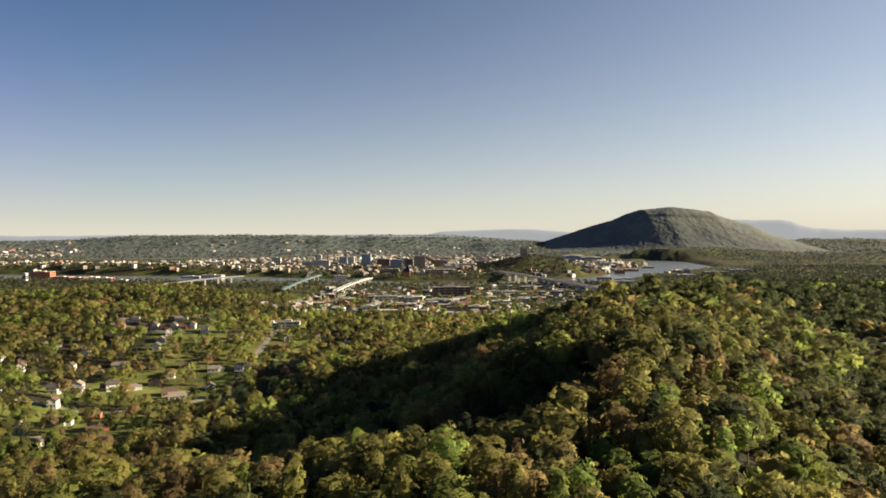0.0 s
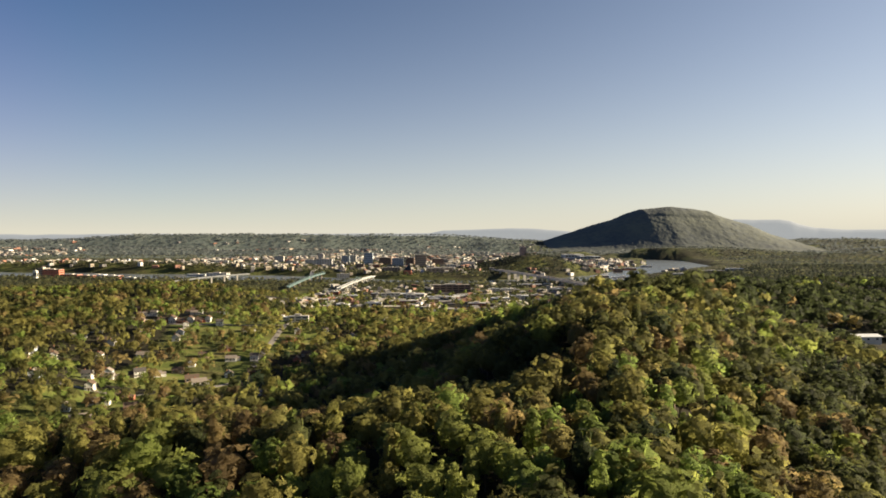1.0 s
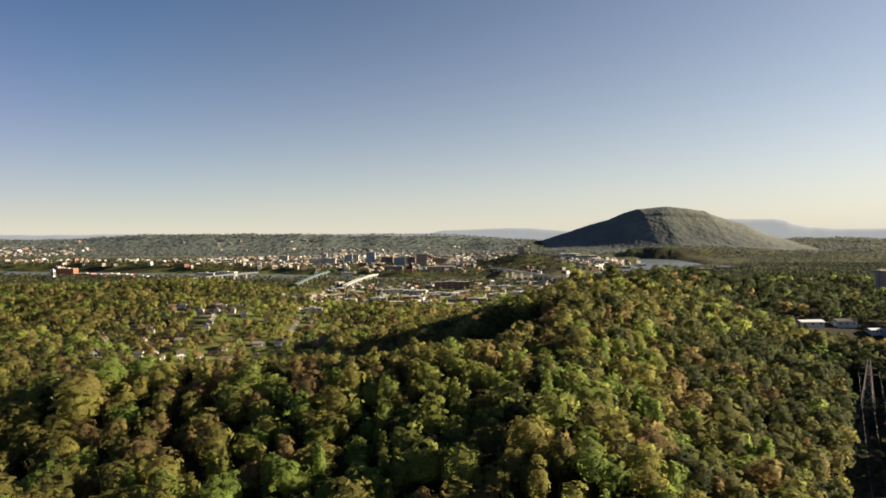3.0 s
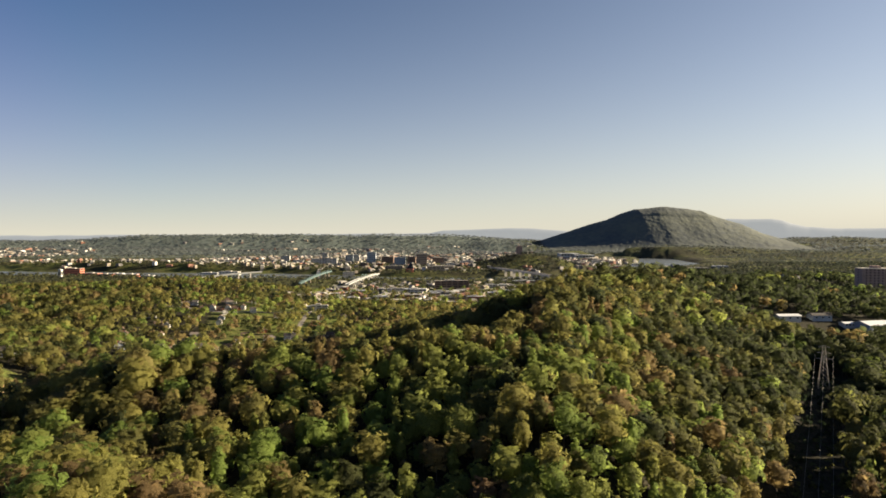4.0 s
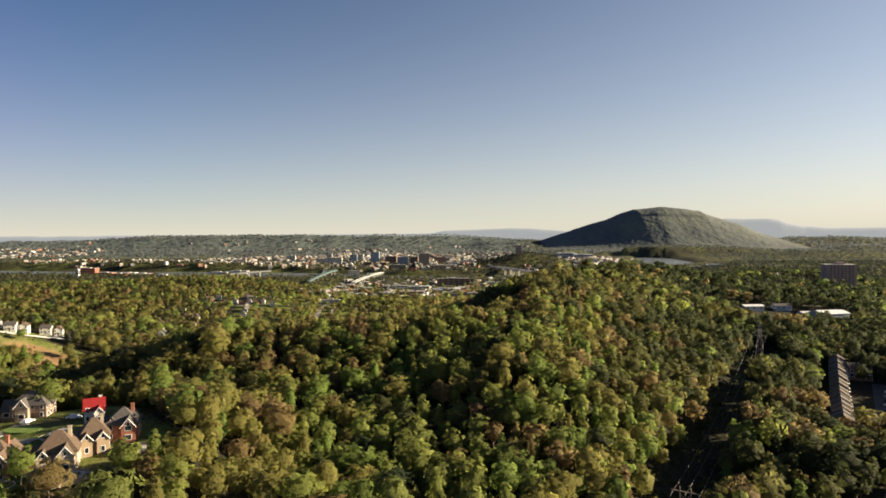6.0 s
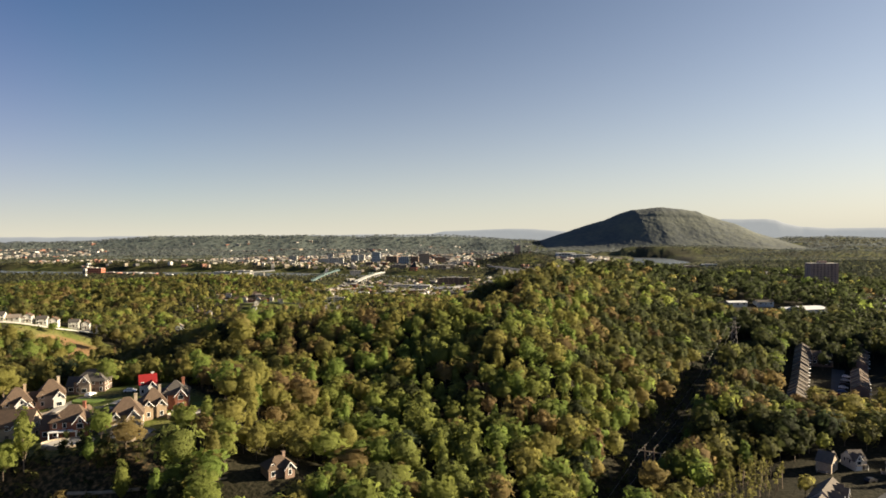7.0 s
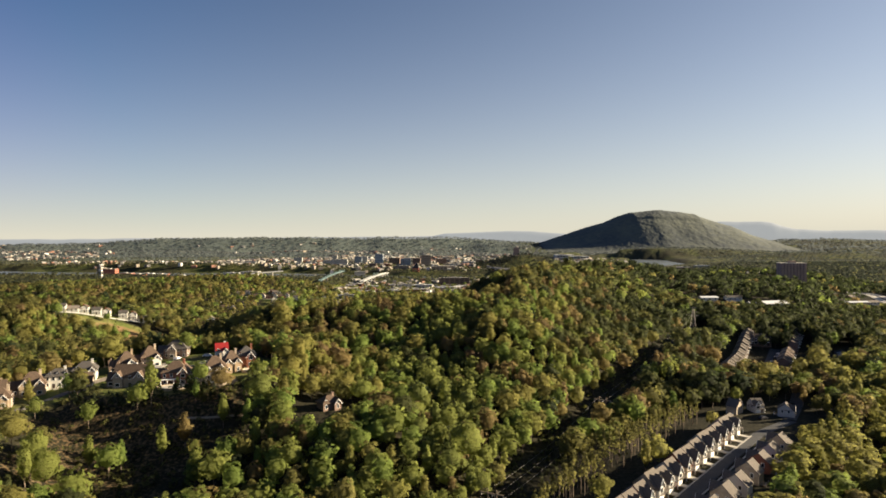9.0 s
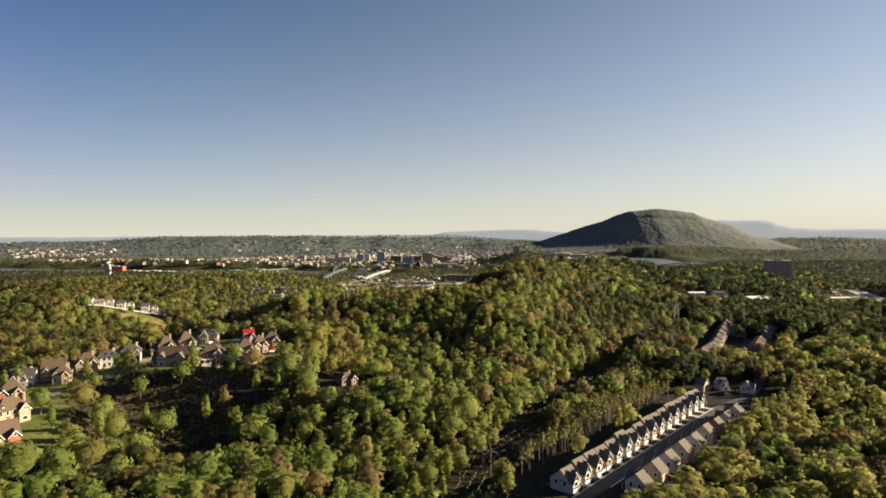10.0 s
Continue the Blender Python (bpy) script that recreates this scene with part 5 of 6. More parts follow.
for i, (s, off) in enumerate(((1.6, 11.5), (3.0, 11.5), (4.4, 11), (5.8, 11), (7.2, 11), (8.6, 11), (10.0, 11), (11.4, 11), (12.8, 11))):
    c = origin + ALONG * (8.6 * s) + ACROSS * off
    sz = z_at(*(c - ACROSS * off)[:2]) + 0.15
    copy_thing(kinds_row[(0, 2, 0, 2, 0, 2, 1, 0, 2)[i]], pose(c.x, c.y, sz, 0, 0, TURN + 180) @ Matrix.Diagonal((0.82, 0.92, 0.9, 1)))
for x, y, turn, k in ((142, -20, 4, 0), (152, -28, 60, 0), (131, -22, 130, 2)):
    copy_thing(kinds_row[k], pose(x, y, z_at(x, y) + 0.2, 0, 0, turn) @ Matrix.Diagonal((0.76, 0.76, 0.8, 1)))
for off, a, b in ((-2.9, -8, 122), (2.9, 10, 118)):
    ribbon("pavement", [tuple((origin + ALONG * s + ACROSS * off)[:2]) for s in np.linspace(a, b, 6)], 0.5, CONCRETE, "pale concrete pavement beside the street", 0.22, category="pavement")


# ---- terraces of older town houses ----
TAN_SHINGLE = material("tan_shingles", (0.080, 0.066, 0.054), 0.9, vary=0.5, size=0.9, bump=0.5)


def terrace_unit(words, roof):
    t = thing("town_house", words, "town house", "terraced town houses")
    part("wall", Shape().house(-3.0, 3.0, -3.8, 3.8, -3, 5.0, 7.4), BROWN_BRICK, t)
    part("roof", Shape().gable(-3.0, 3.0, -3.8, 3.8, 5.0, 7.4, "x", 0.25), roof, t)
    part("party_wall", Shape().box(2.95, 3.2, -4.1, 4.1, -3, 5.5).house(2.95, 3.2, -4.1, 4.1, 5.5, 5.5, 8.0), STONE, t)
    for x in (-1.4, 1.4):
        window(t, "tall", x, -3.83, 2.9)
    window(t, "wide", -1.2, -3.83, 0.7)
    part("door", Shape().box(0.8, 1.9, -3.9, -3.75, 0, 2.2), DARK, t)
    part("porch", Shape().box(0.4, 2.4, -5.0, -3.82, 2.4, 2.6), TRIM, t)
    return t


unit_a = terrace_unit("brown-brick terraced town house with tan roof", TAN_SHINGLE)
unit_b = terrace_unit("brown-brick terraced town house with dark brown roof", SHINGLE)
for (x0, y0), (x1, y1), n, us in (((158, 44), (222, 148), 20, unit_a), ((203, 66), (224, 98), 6, unit_b), ((234, 112), (256, 144), 6, unit_b), ((212, 134), (228, 130), 3, unit_b)):
    turn = math.degrees(math.atan2(y1 - y0, x1 - x0))
    for i in range(n):
        f = (i + 0.5) / n
        x, y = x0 + (x1 - x0) * f, y0 + (y1 - y0) * f
        m = pose(x, y, z_at(x, y) + 0.5 + 0.4 * (i % 2), 0, 0, turn)
        if i == 0 and us.matrix_basis.translation.length < 1:
            us.matrix_basis = m
        else:
            copy_thing(us, m)
ribbon("road", [(166, 36), (186, 62), (206, 88), (228, 122)], 6.5, ASPHALT, "asphalt parking lane between terraces")
ribbon("road", [(150, -34), (176, 2), (206, 34), (240, 66), (262, 104)], 6.0, ASPHALT, "dark asphalt access road in the trees")


def car(words, paint):
    t = thing("car", words, "car", "parked cars")
    s = Shape()
    prof = [(-2.2, 0.35), (2.2, 0.35), (2.25, 0.75), (1.3, 0.95), (0.6, 1.42), (-1.2, 1.45), (-1.9, 0.98), (-2.25, 0.85)]
    s.add([(px, -0.88 * (1 if pz < 1 else 0.8), pz) for px, pz in prof] + [(px, 0.88 * (1 if pz < 1 else 0.8), pz) for px, pz in prof],
          [tuple(range(8))[::1], tuple(range(15, 7, -1))] + [(k, 8 + k, 8 + (k + 1) % 8, (k + 1) % 8) for k in range(8)])
    part("body", s, paint, t)
    part("windows", Shape().box(-1.5, 0.85, -0.80, 0.80, 0.98, 1.30), GLASS, t)
    for x in (-1.4, 1.4):
        for y in (-0.8, 0.8):
            part("wheel", Shape().bar((x, y - 0.12, 0.33), (x, y + 0.12, 0.33), 0.33, 10), RUBBER, t)
    return t


PAINTS = [("white", (0.7, 0.7, 0.7)), ("silver", (0.4, 0.41, 0.42)), ("black", (0.02, 0.02, 0.025)), ("dark red", (0.25, 0.02, 0.02)), ("blue", (0.04, 0.08, 0.2))]
cars = [car(f"parked {n} car on the asphalt", material("car_paint_" + n.replace(" ", "_"), c, 0.3, vary=0.05)) for n, c in PAINTS]
spots = []
for i in range(9):
    spots.append((184 + i * 4.6 + 3.5, 62 + i * 6.2 - 2.5, -36))
for i in range(10):
    spots.append((240 + i * 2.2, 62 + i * 4.2, -30))
spots += [(50, -127, 50), (72, -102, 50), (104, -64, 50), (-128, -1, 10), (-143, -2, 80), (-181, -98, 60), (139, -33, 20)]
for i, (x, y, turn) in enumerate(spots):
    m = pose(x, y, z_at(x, y) + 0.2, 0, 0, turn)
    if i < 5:
        cars[i].matrix_basis = m
    else:
        copy_thing(cars[R.choice([0, 0, 1, 1, 2, 3, 4])], m)


# ---- the power line ----
PYLON_STEEL = material("weathered_zinc", (0.46, 0.41, 0.34), 0.7, metal=0.1, vary=0.3, size=1.0)


def lattice(x, y, tall, turn):
    z = z_at(x, y)
    t = thing("pylon", "grey steel lattice power pylon on the cleared strip", "pylon", m=pose(x, y, z, 0, 0, turn))
    b, top = 2.6, 0.45
    for sx in (-1, 1):
        for sy in (-1, 1):
            part("leg", Shape().bar((sx * b, sy * b, -1), (sx * top, sy * top, tall), 0.11), PYLON_STEEL, t)
    levels = [0, 4.5, 8.5, 12, 15, 17.5, 19.5]
    for lo, hi in zip(levels[:-1], levels[1:]):
        a, c = b + (top - b) * lo / tall, b + (top - b) * hi / tall
        s = Shape()
        for u, v in (((-1, -1), (1, -1)), ((1, -1), (1, 1)), ((1, 1), (-1, 1)), ((-1, 1), (-1, -1))):
            s.bar((u[0] * a, u[1] * a, lo), (v[0] * c, v[1] * c, hi), 0.06).bar((v[0] * a, v[1] * a, lo), (u[0] * c, u[1] * c, hi), 0.06).bar((u[0] * c, u[1] * c, hi), (v[0] * c, v[1] * c, hi), 0.05)
        part("bracing", s, PYLON_STEEL, t)
    for h, w in ((15, 3.4), (18, 3.0), (21, 2.6)):
        part("crossarm", Shape().bar((-w, 0, h), (w, 0, h), 0.12).bar((-w, 0, h), (0, 0, h + 1.2), 0.07).bar((w, 0, h), (0, 0, h + 1.2), 0.07), PYLON_STEEL, t)
    return z


def h_frame(x, y, tall, turn):
    z = z_at(x, y)
    t = thing("power_pole", "two-legged weathered timber power pole with crossarm", "power pole", "power poles", pose(x, y, z, 0, 0, turn))
    for sx in (-1.6, 1.6):
        part("pole", Shape().bar((sx, 0, -1), (sx, 0, tall), 0.2, 8), WOOD, t)
    part("crossarm", Shape().box(-4.2, 4.2, -0.14, 0.14, tall - 1.6, tall - 1.25), WOOD, t)
    part("brace", Shape().bar((-1.6, 0, tall - 6), (1.6, 0, tall - 2), 0.1).bar((1.6, 0, tall - 6), (-1.6, 0, tall - 2), 0.1), WOOD, t)
    for sx in (-3.9, 0, 3.9):
        part("insulator", Shape().bar((sx, 0, tall - 2.5), (sx, 0, tall - 1.6), 0.12, 6), CONCRETE, t)
    return z


PY = lattice(191, 174, 22.0, -26)
P1 = h_frame(69.5, -17, 11.0, -28)
P2 = h_frame(9, -108, 12.0, -26)
P3 = h_frame(-45, -290, 12.0, -22)
WIRE = material("wire", (0.34, 0.32, 0.29), 0.7, metal=0.0, vary=0.1, size=1.0)
stops = [(-45, -290, P3 + 9.5), (9, -108, P2 + 9.5), (69.5, -17, P1 + 8.5), (191, 174, PY + 17.0)]
for a, b in zip(stops[:-1], stops[1:]):
    for off in (-3.9, 0.0, 3.9):
        dx, dy = b[0] - a[0], b[1] - a[1]
        n = math.hypot(dx, dy)
        ox, oy = off * dy / n, -off * dx / n
        pts = []
        for k in range(17):
            f = k / 16
            pts.append((a[0] + dx * f + ox, a[1] + dy * f + oy, a[2] + (b[2] - a[2]) * f - 5.0 * 4 * f * (1 - f) * (n / 200)))
        s = Shape().tube(pts, 0.024)
        tagged(new("power_cable", s.mesh("power_cable", WIRE)), "slack grey power cable strung between poles", "cable", "power cables")


# ---- houses of the valley ----
def cottage(words, wall, roof, w, d, h, turn_ridge="x", wing=False):
    t = thing("house", words, "house", "houses of the valley")
    rise = (d if turn_ridge == "x" else w) * 0.34
    part("wall", Shape().house(-w / 2, w / 2, -d / 2, d / 2, -2, h, h + rise, turn_ridge), wall, t)
    part("roof", Shape().gable(-w / 2, w / 2, -d / 2, d / 2, h, h + rise, turn_ridge, 0.4), roof, t)
    for fz in ([0.9, 3.6] if h > 4.5 else [0.9]):
        for x in (-w / 3, w / 3):
            window(t, "tall", x, -d / 2 - 0.03, fz)
        window(t, "tall", w / 2 + 0.03, 0, fz, 90)
    part("door", Shape().box(-0.5, 0.5, -d / 2 - 0.08, -d / 2 + 0.02, 0, 2.1), DARK, t)
    part("porch_roof", Shape().box(-1.6, 1.6, -d / 2 - 1.8, -d / 2 - 0.02, 2.5, 2.68), roof, t)
    if wing:
        part("wing", Shape().house(w / 2 - 0.1, w / 2 + 4, -d / 4, d / 2, -2, h * 0.7, h * 0.7 + 1.6), wall, t)
        part("wing_roof", Shape().gable(w / 2 - 0.1, w / 2 + 4, -d / 4, d / 2, h * 0.7, h * 0.7 + 1.6, "x", 0.3), roof, t)
    part("chimney", Shape().box(-w / 4 - 0.4, -w / 4 + 0.4, 0.3, 1.1, h, h + rise + 0.9), BRICK, t)
    return t


COTTAGES = [cottage("white timber house with grey gabled roof", STUCCO, GREY_SHINGLE, 9, 7.5, 5.2),
            cottage("low white bungalow with pale roof", SIDING, PALE_SHINGLE, 12, 7.5, 3.0, "x", True),
            cottage("red-brick house with brown gabled roof", BRICK, SHINGLE, 10, 8, 3.4, "x", True),
            cottage("tall white gabled house with brown roof", STUCCO, SHINGLE, 7, 9, 5.6, "y"),
            cottage("tan bungalow with brown roof", TAN, SHINGLE, 11, 8, 3.1),
            cottage("grey-sided house with pale roof", BLUE_GREY, PALE_SHINGLE, 9, 8, 3.4, "y")]
seen = set()
for x, y, k, turn in valley:
    m = pose(x, y, z_at(x, y) + 0.3, 0, 0, turn) @ Matrix.Scale(0.85, 4)
    if k in seen:
        copy_thing(COTTAGES[k], m)
    else:
        COTTAGES[k].matrix_basis = m
        seen.add(k)
ribbon("road", [(-120, 330), (-150, 420), (-157, 489), (-165, 620), (-173, 733), (-190, 900)], 5.0, ROADSTONE, "pale worn street through the valley")
ribbon("road", [(-245, 345), (-200, 345), (-150, 420)], 4.0, ROADSTONE, "narrow lane between valley houses")
ribbon("road", [(-330, 585), (-250, 560), (-163, 585)], 4.0, ROADSTONE, "lane in front of a row of houses")

# ---- the new estate on the left-hand knoll ----
for i, (x, y, k, turn) in enumerate([(-352, 236, 0, 20), (-345, 241, 1, 20), (-337, 247, 3, 20), (-328, 250, 0, 20), (-322, 256, 3, 20), (-312, 266, 0, 20), (-305, 271, 3, 20), (-297, 276, 1, 20)]):
    tagged(copy_thing(COTTAGES[k], pose(x, y, z_at(x, y) + 1.0, 0, 0, turn)), group="houses of the estate")
ribbon("retaining_wall", [(-352, 226), (-320, 243), (-292, 266)], 2.0, STUCCO, "long pale retaining wall below the estate", 1.6, category="wall")
for x, y in ((-392, 148), (-398, 156)):
    mast = thing("radio_mast", "thin steel radio mast above the trees", "mast", "radio masts", pose(x, y, z_at(x, y)))
    part("pole", Shape().bar((0, 0, -1), (0, 0, 34), 0.22, 6), STEEL, mast)
    part("antenna", Shape().box(-0.9, 0.9, -0.2, 0.2, 26, 28.5), TRIM, mast)


# ---- the high-rise and sheds in the woods ----
TOWER_BRICK = material("rosy_brown_brick", (0.30, 0.215, 0.185), 0.85, vary=0.35, size=3.0, bump=0.2)


def tower(x, y, turn, w, d, storeys, words):
    t = thing("apartment_tower", words, "tower", m=pose(x, y, z_at(x, y), 0, 0, turn))
    h = storeys * 3.0
    part("wall", Shape().box(-w / 2, w / 2, -d / 2, d / 2, -3, h), TOWER_BRICK, t)
    part("roof", Shape().box(-w / 2 - 0.3, w / 2 + 0.3, -d / 2 - 0.3, d / 2 + 0.3, h, h + 0.7), CONCRETE, t)
    part("roof_house", Shape().box(-4, 5, -3, 3, h + 0.7, h + 3.4), TOWER_BRICK, t)
    for k in range(4):
        x0 = -w / 2 + (k + 0.5) * w / 4
        part("bay", Shape().box(x0 - 2.6, x0 + 2.6, -d / 2 - 0.5, -d / 2 + 0.1, 1, h - 0.3), TOWER_BRICK, t)
    band = Shape().box(-0.8, 0.8, -0.06, 0.1, 0, 1.2).mesh("window", GLASS)
    for s in range(storeys):
        for k in range(4):
            x0 = -w / 2 + (k + 0.5) * w / 4
            part("window", band, None, t, m=pose(x0, -d / 2 - 0.55, s * 3.0 + 1.1))
            if k < 3:
                part("window", band, None, t, m=pose(x0 + w / 8, -d / 2 - 0.05, s * 3.0 + 1.1))
        part("window", band, None, t, m=pose(-w / 2 - 0.05, 0, s * 3.0 + 1.1, 0, 0, -90))
    return t


tower(481, 548, -6, 34, 15, 12, "tall brown-brick apartment tower among trees")


def shed(x, y, turn, w, d, h, wall, roof, words, rise=2.5, z=None):
    t = thing("shed", words, "shed", m=pose(x, y, (z_at(x, y) if z is None else z) + 0.1, 0, 0, turn))
    part("wall", Shape().house(-w / 2, w / 2, -d / 2, d / 2, -2, h, h + rise), wall, t)
    part("roof", Shape().gable(-w / 2, w / 2, -d / 2, d / 2, h, h + rise, "x", 0.6), roof, t)
    for i in range(3):
        window(t, "wide", -w / 2 + (i + 0.5) * w / 3, -d / 2 - 0.03, 1.2)
    part("loading_door", Shape().box(w / 2 - 0.05, w / 2 + 0.06, -1.8, 1.8, 0, 3.4), TRIM, t)
    return t


shed(370, 390, 12, 30, 18, 6.0, BLUE_GREY, WHITE_METAL, "large pale-roofed hall with blue-green walls")
shed(301, 402, 4, 20, 9, 3.6, STUCCO, WHITE_METAL, "long white shed with white roof", 1.2)
shed(333, 408, 6, 18, 9, 3.8, BLUE_GREY, GREY_SHINGLE, "grey shed beside the white one", 1.6)
shed(350, 396, 6, 10, 7, 3.0, STUCCO, WHITE_METAL, "small white shed beside the large hall", 1.0)
shed(523, 478, 8, 34, 11, 4.4, BROWN_BRICK, WHITE_METAL, "long roadside store with white roof", 1.0)
shed(556, 492, 6, 14, 9, 3.6, STUCCO, PALE_SHINGLE, "pale house beside the highway", 2.0)
shed(548, 522, 20, 12, 9, 3.6, TAN, PALE_SHINGLE, "tan roadside shop beside the highway", 2.0)
for off in (-6.5, 6.5):
    ribbon("highway", [(px + off, py) for px, py in HIGHWAY], 10, CONCRETE, "pale concrete highway carriageway", 0.3, category="highway")


# ---- bridges ----
BRIDGE_GREY = material("pale_bridge_concrete", (0.27, 0.275, 0.27), 0.85, vary=0.3, size=6.0)
def bridge(words, p0, p1, z0, z1, width, mat, piers, style):
    """A long bridge between two banks: deck, parapets, piers, and arches or trusses."""
    (x0, y0), (x1, y1) = p0, p1
    n = math.hypot(x1 - x0, y1 - y0)
    t = thing("bridge", words, "bridge", "river bridges", pose(x0, y0, 0, 0, 0, math.degrees(math.atan2(y1 - y0, x1 - x0))))

    def zz(s):
        return z0 + (z1 - z0) * s / n + (3.0 * math.sin(math.pi * s / n) if style != "girder" else 2.0 * math.sin(math.pi * s / n))

    deck, rail_a, rail_b = Shape(), Shape(), Shape()
    k = 24
    v = []
    for i in range(k + 1):
        s = n * i / k
        v += [(s, -width / 2, zz(s)), (s, width / 2, zz(s)), (s, width / 2, zz(s) - 1.8), (s, -width / 2, zz(s) - 1.8)]
    deck.add(v, [(4 * i + e, 4 * i + 4 + e, 4 * i + 4 + (e + 1) % 4, 4 * i + (e + 1) % 4) for i in range(k) for e in range(4)] + [(3, 2, 1, 0), (4 * k, 4 * k + 1, 4 * k + 2, 4 * k + 3)])
    part("deck", deck, mat, t)
    for side, shape in ((-1, rail_a), (1, rail_b)):
        v = []
        for i in range(k + 1):
            s = n * i / k
            y = side * (width / 2 - 0.2)
            v += [(s, y - 0.2, zz(s)), (s, y + 0.2, zz(s)), (s, y + 0.2, zz(s) + 1.3), (s, y - 0.2, zz(s) + 1.3)]
        shape.add(v, [(4 * i + e, 4 * i + 4 + e, 4 * i + 4 + (e + 1) % 4, 4 * i + (e + 1) % 4) for i in range(k) for e in range(4)])
        part("parapet", shape, mat if style != "truss" else TEAL, t)
    for i in range(1, piers + 1):
        s = n * i / (piers + 1)
        part("pier", Shape().box(s - 1.6, s + 1.6, -width / 2 + 0.5, width / 2 - 0.5, 8, zz(s) - 1.5).box(s - 2.3, s + 2.3, -width / 2, width / 2, 6, 17), CONCRETE if style != "truss" else STONE, t)
    for i in range(piers + 1):
        a, b = n * i / (piers + 1), n * (i + 1) / (piers + 1)
        if style == "arch":
            mid = piers // 2
            for y in (-width / 2 + 0.6, width / 2 - 0.6):
                s = Shape()
                if i == mid:
                    pts = [(a + (b - a) * q / 8, zz(a) + 7.5 * math.sin(math.pi * q / 8)) for q in range(9)]
                    for (sa, za), (sb, zb) in zip(pts[:-1], pts[1:]):
                        s.bar((sa, y, za), (sb, y, zb), 0.6).bar((sb, y, zb), (sb, y, zz(sb)), 0.35)
                    part("truss", s, TEAL, t, "pale blue steel truss")
                else:
                    pts = [(a + 1.5 + (b - a - 3) * q / 8, 17 + (zz(a) - 20.5) * math.sin(math.pi * q / 8)) for q in range(9)]
                    for (sa, za), (sb, zb) in zip(pts[:-1], pts[1:]):
                        s.bar((sa, y, za), (sb, y, zb), 0.8)
                    part("arch", s, mat, t)
        if style == "truss":
            for y in (-width / 2 + 0.3, width / 2 - 0.3):
                s = Shape()
                top = [(a + (b - a) * q / 6, zz(a) + 5.0 * math.sin(math.pi * q / 6) ** 0.6 if 0 < q < 6 else zz(a)) for q in range(7)]
                for (sa, za), (sb, zb) in zip(top[:-1], top[1:]):
                    s.bar((sa, y, za), (sb, y, zb), 0.22).bar((sa, y, za), (sb, y, zz(sb)), 0.14).bar((sb, y, zb), (sb, y, zz(sb)), 0.14)
                part("truss", s, TEAL, t, "blue-green steel truss")
    return t


bridge("long pale concrete girder bridge across the river", (-640, 1395), (-482, 1475), 33, 46, 8, BRIDGE_GREY, 5, "girder")
bridge("blue-green steel truss footbridge on stone piers", (-323, 1224), (-340, 1700), 36, 33, 5.5, TEAL, 7, "truss")
bridge("white concrete arch bridge with blue steel centre span", (-217, 1222), (-184, 1560), 34, 35, 9, BRIDGE_GREY, 6, "arch")
bridge("long grey highway bridge with twin decks", (330, 1190), (150, 1830), 36, 36, 8, CONCRETE, 9, "girder")
bridge("second deck of the grey highway bridge", (348, 1195), (168, 1835), 36, 36, 8, CONCRETE, 9, "girder")


# ---- the city ----
def block(x, y, w, d, h, wall, floors, words):
    """A flat-roofed city building with a parapet, roof plant and a band of windows for each storey."""
    t = thing("building", words, "building", "city buildings", pose(x, y, z_at(x, y), 0, 0, (x * 0.37 + y * 0.11) % 14 - 4))
    part("wall", Shape().box(-w / 2, w / 2, -d / 2, d / 2, -4, h), wall, t)
    part("roof", Shape().box(-w / 2 - 0.2, w / 2 + 0.2, -d / 2 - 0.2, d / 2 + 0.2, h, h + 0.25), WHITE_METAL if floors < 3 and wall not in (BROWN_BRICK, BRICK) else CONCRETE, t)
    part("parapet", Shape().box(-w / 2 - 0.25, w / 2 + 0.25, -d / 2 - 0.25, -d / 2 + 0.15, h + 0.25, h + 1.0), wall if floors > 2 else TRIM, t)
    part("roof_plant", Shape().box(-w * 0.2, w * 0.1, -d * 0.2, d * 0.2, h + 0.25, h + 2.4), CONCRETE, t)
    step_h = h / floors
    for k in range(floors):
        z = k * step_h + step_h * 0.35
        if floors > 8 and k % 2:
            continue
        n = max(2, min(6, int(w / 7)))
        pane = Shape().box(-w / n * 0.36, w / n * 0.36, -0.06, 0.1, 0, step_h * 0.42).mesh("window", GLASS)
        for i in range(n):
            part("window", pane, None, t, m=pose(-w / 2 + (i + 0.5) * w / n, -d / 2 - 0.06, z))
        part("window", Shape().box(w / 2 - 0.1, w / 2 + 0.06, -d * 0.38, d * 0.38, z, z + step_h * 0.42), GLASS, t)
    return t


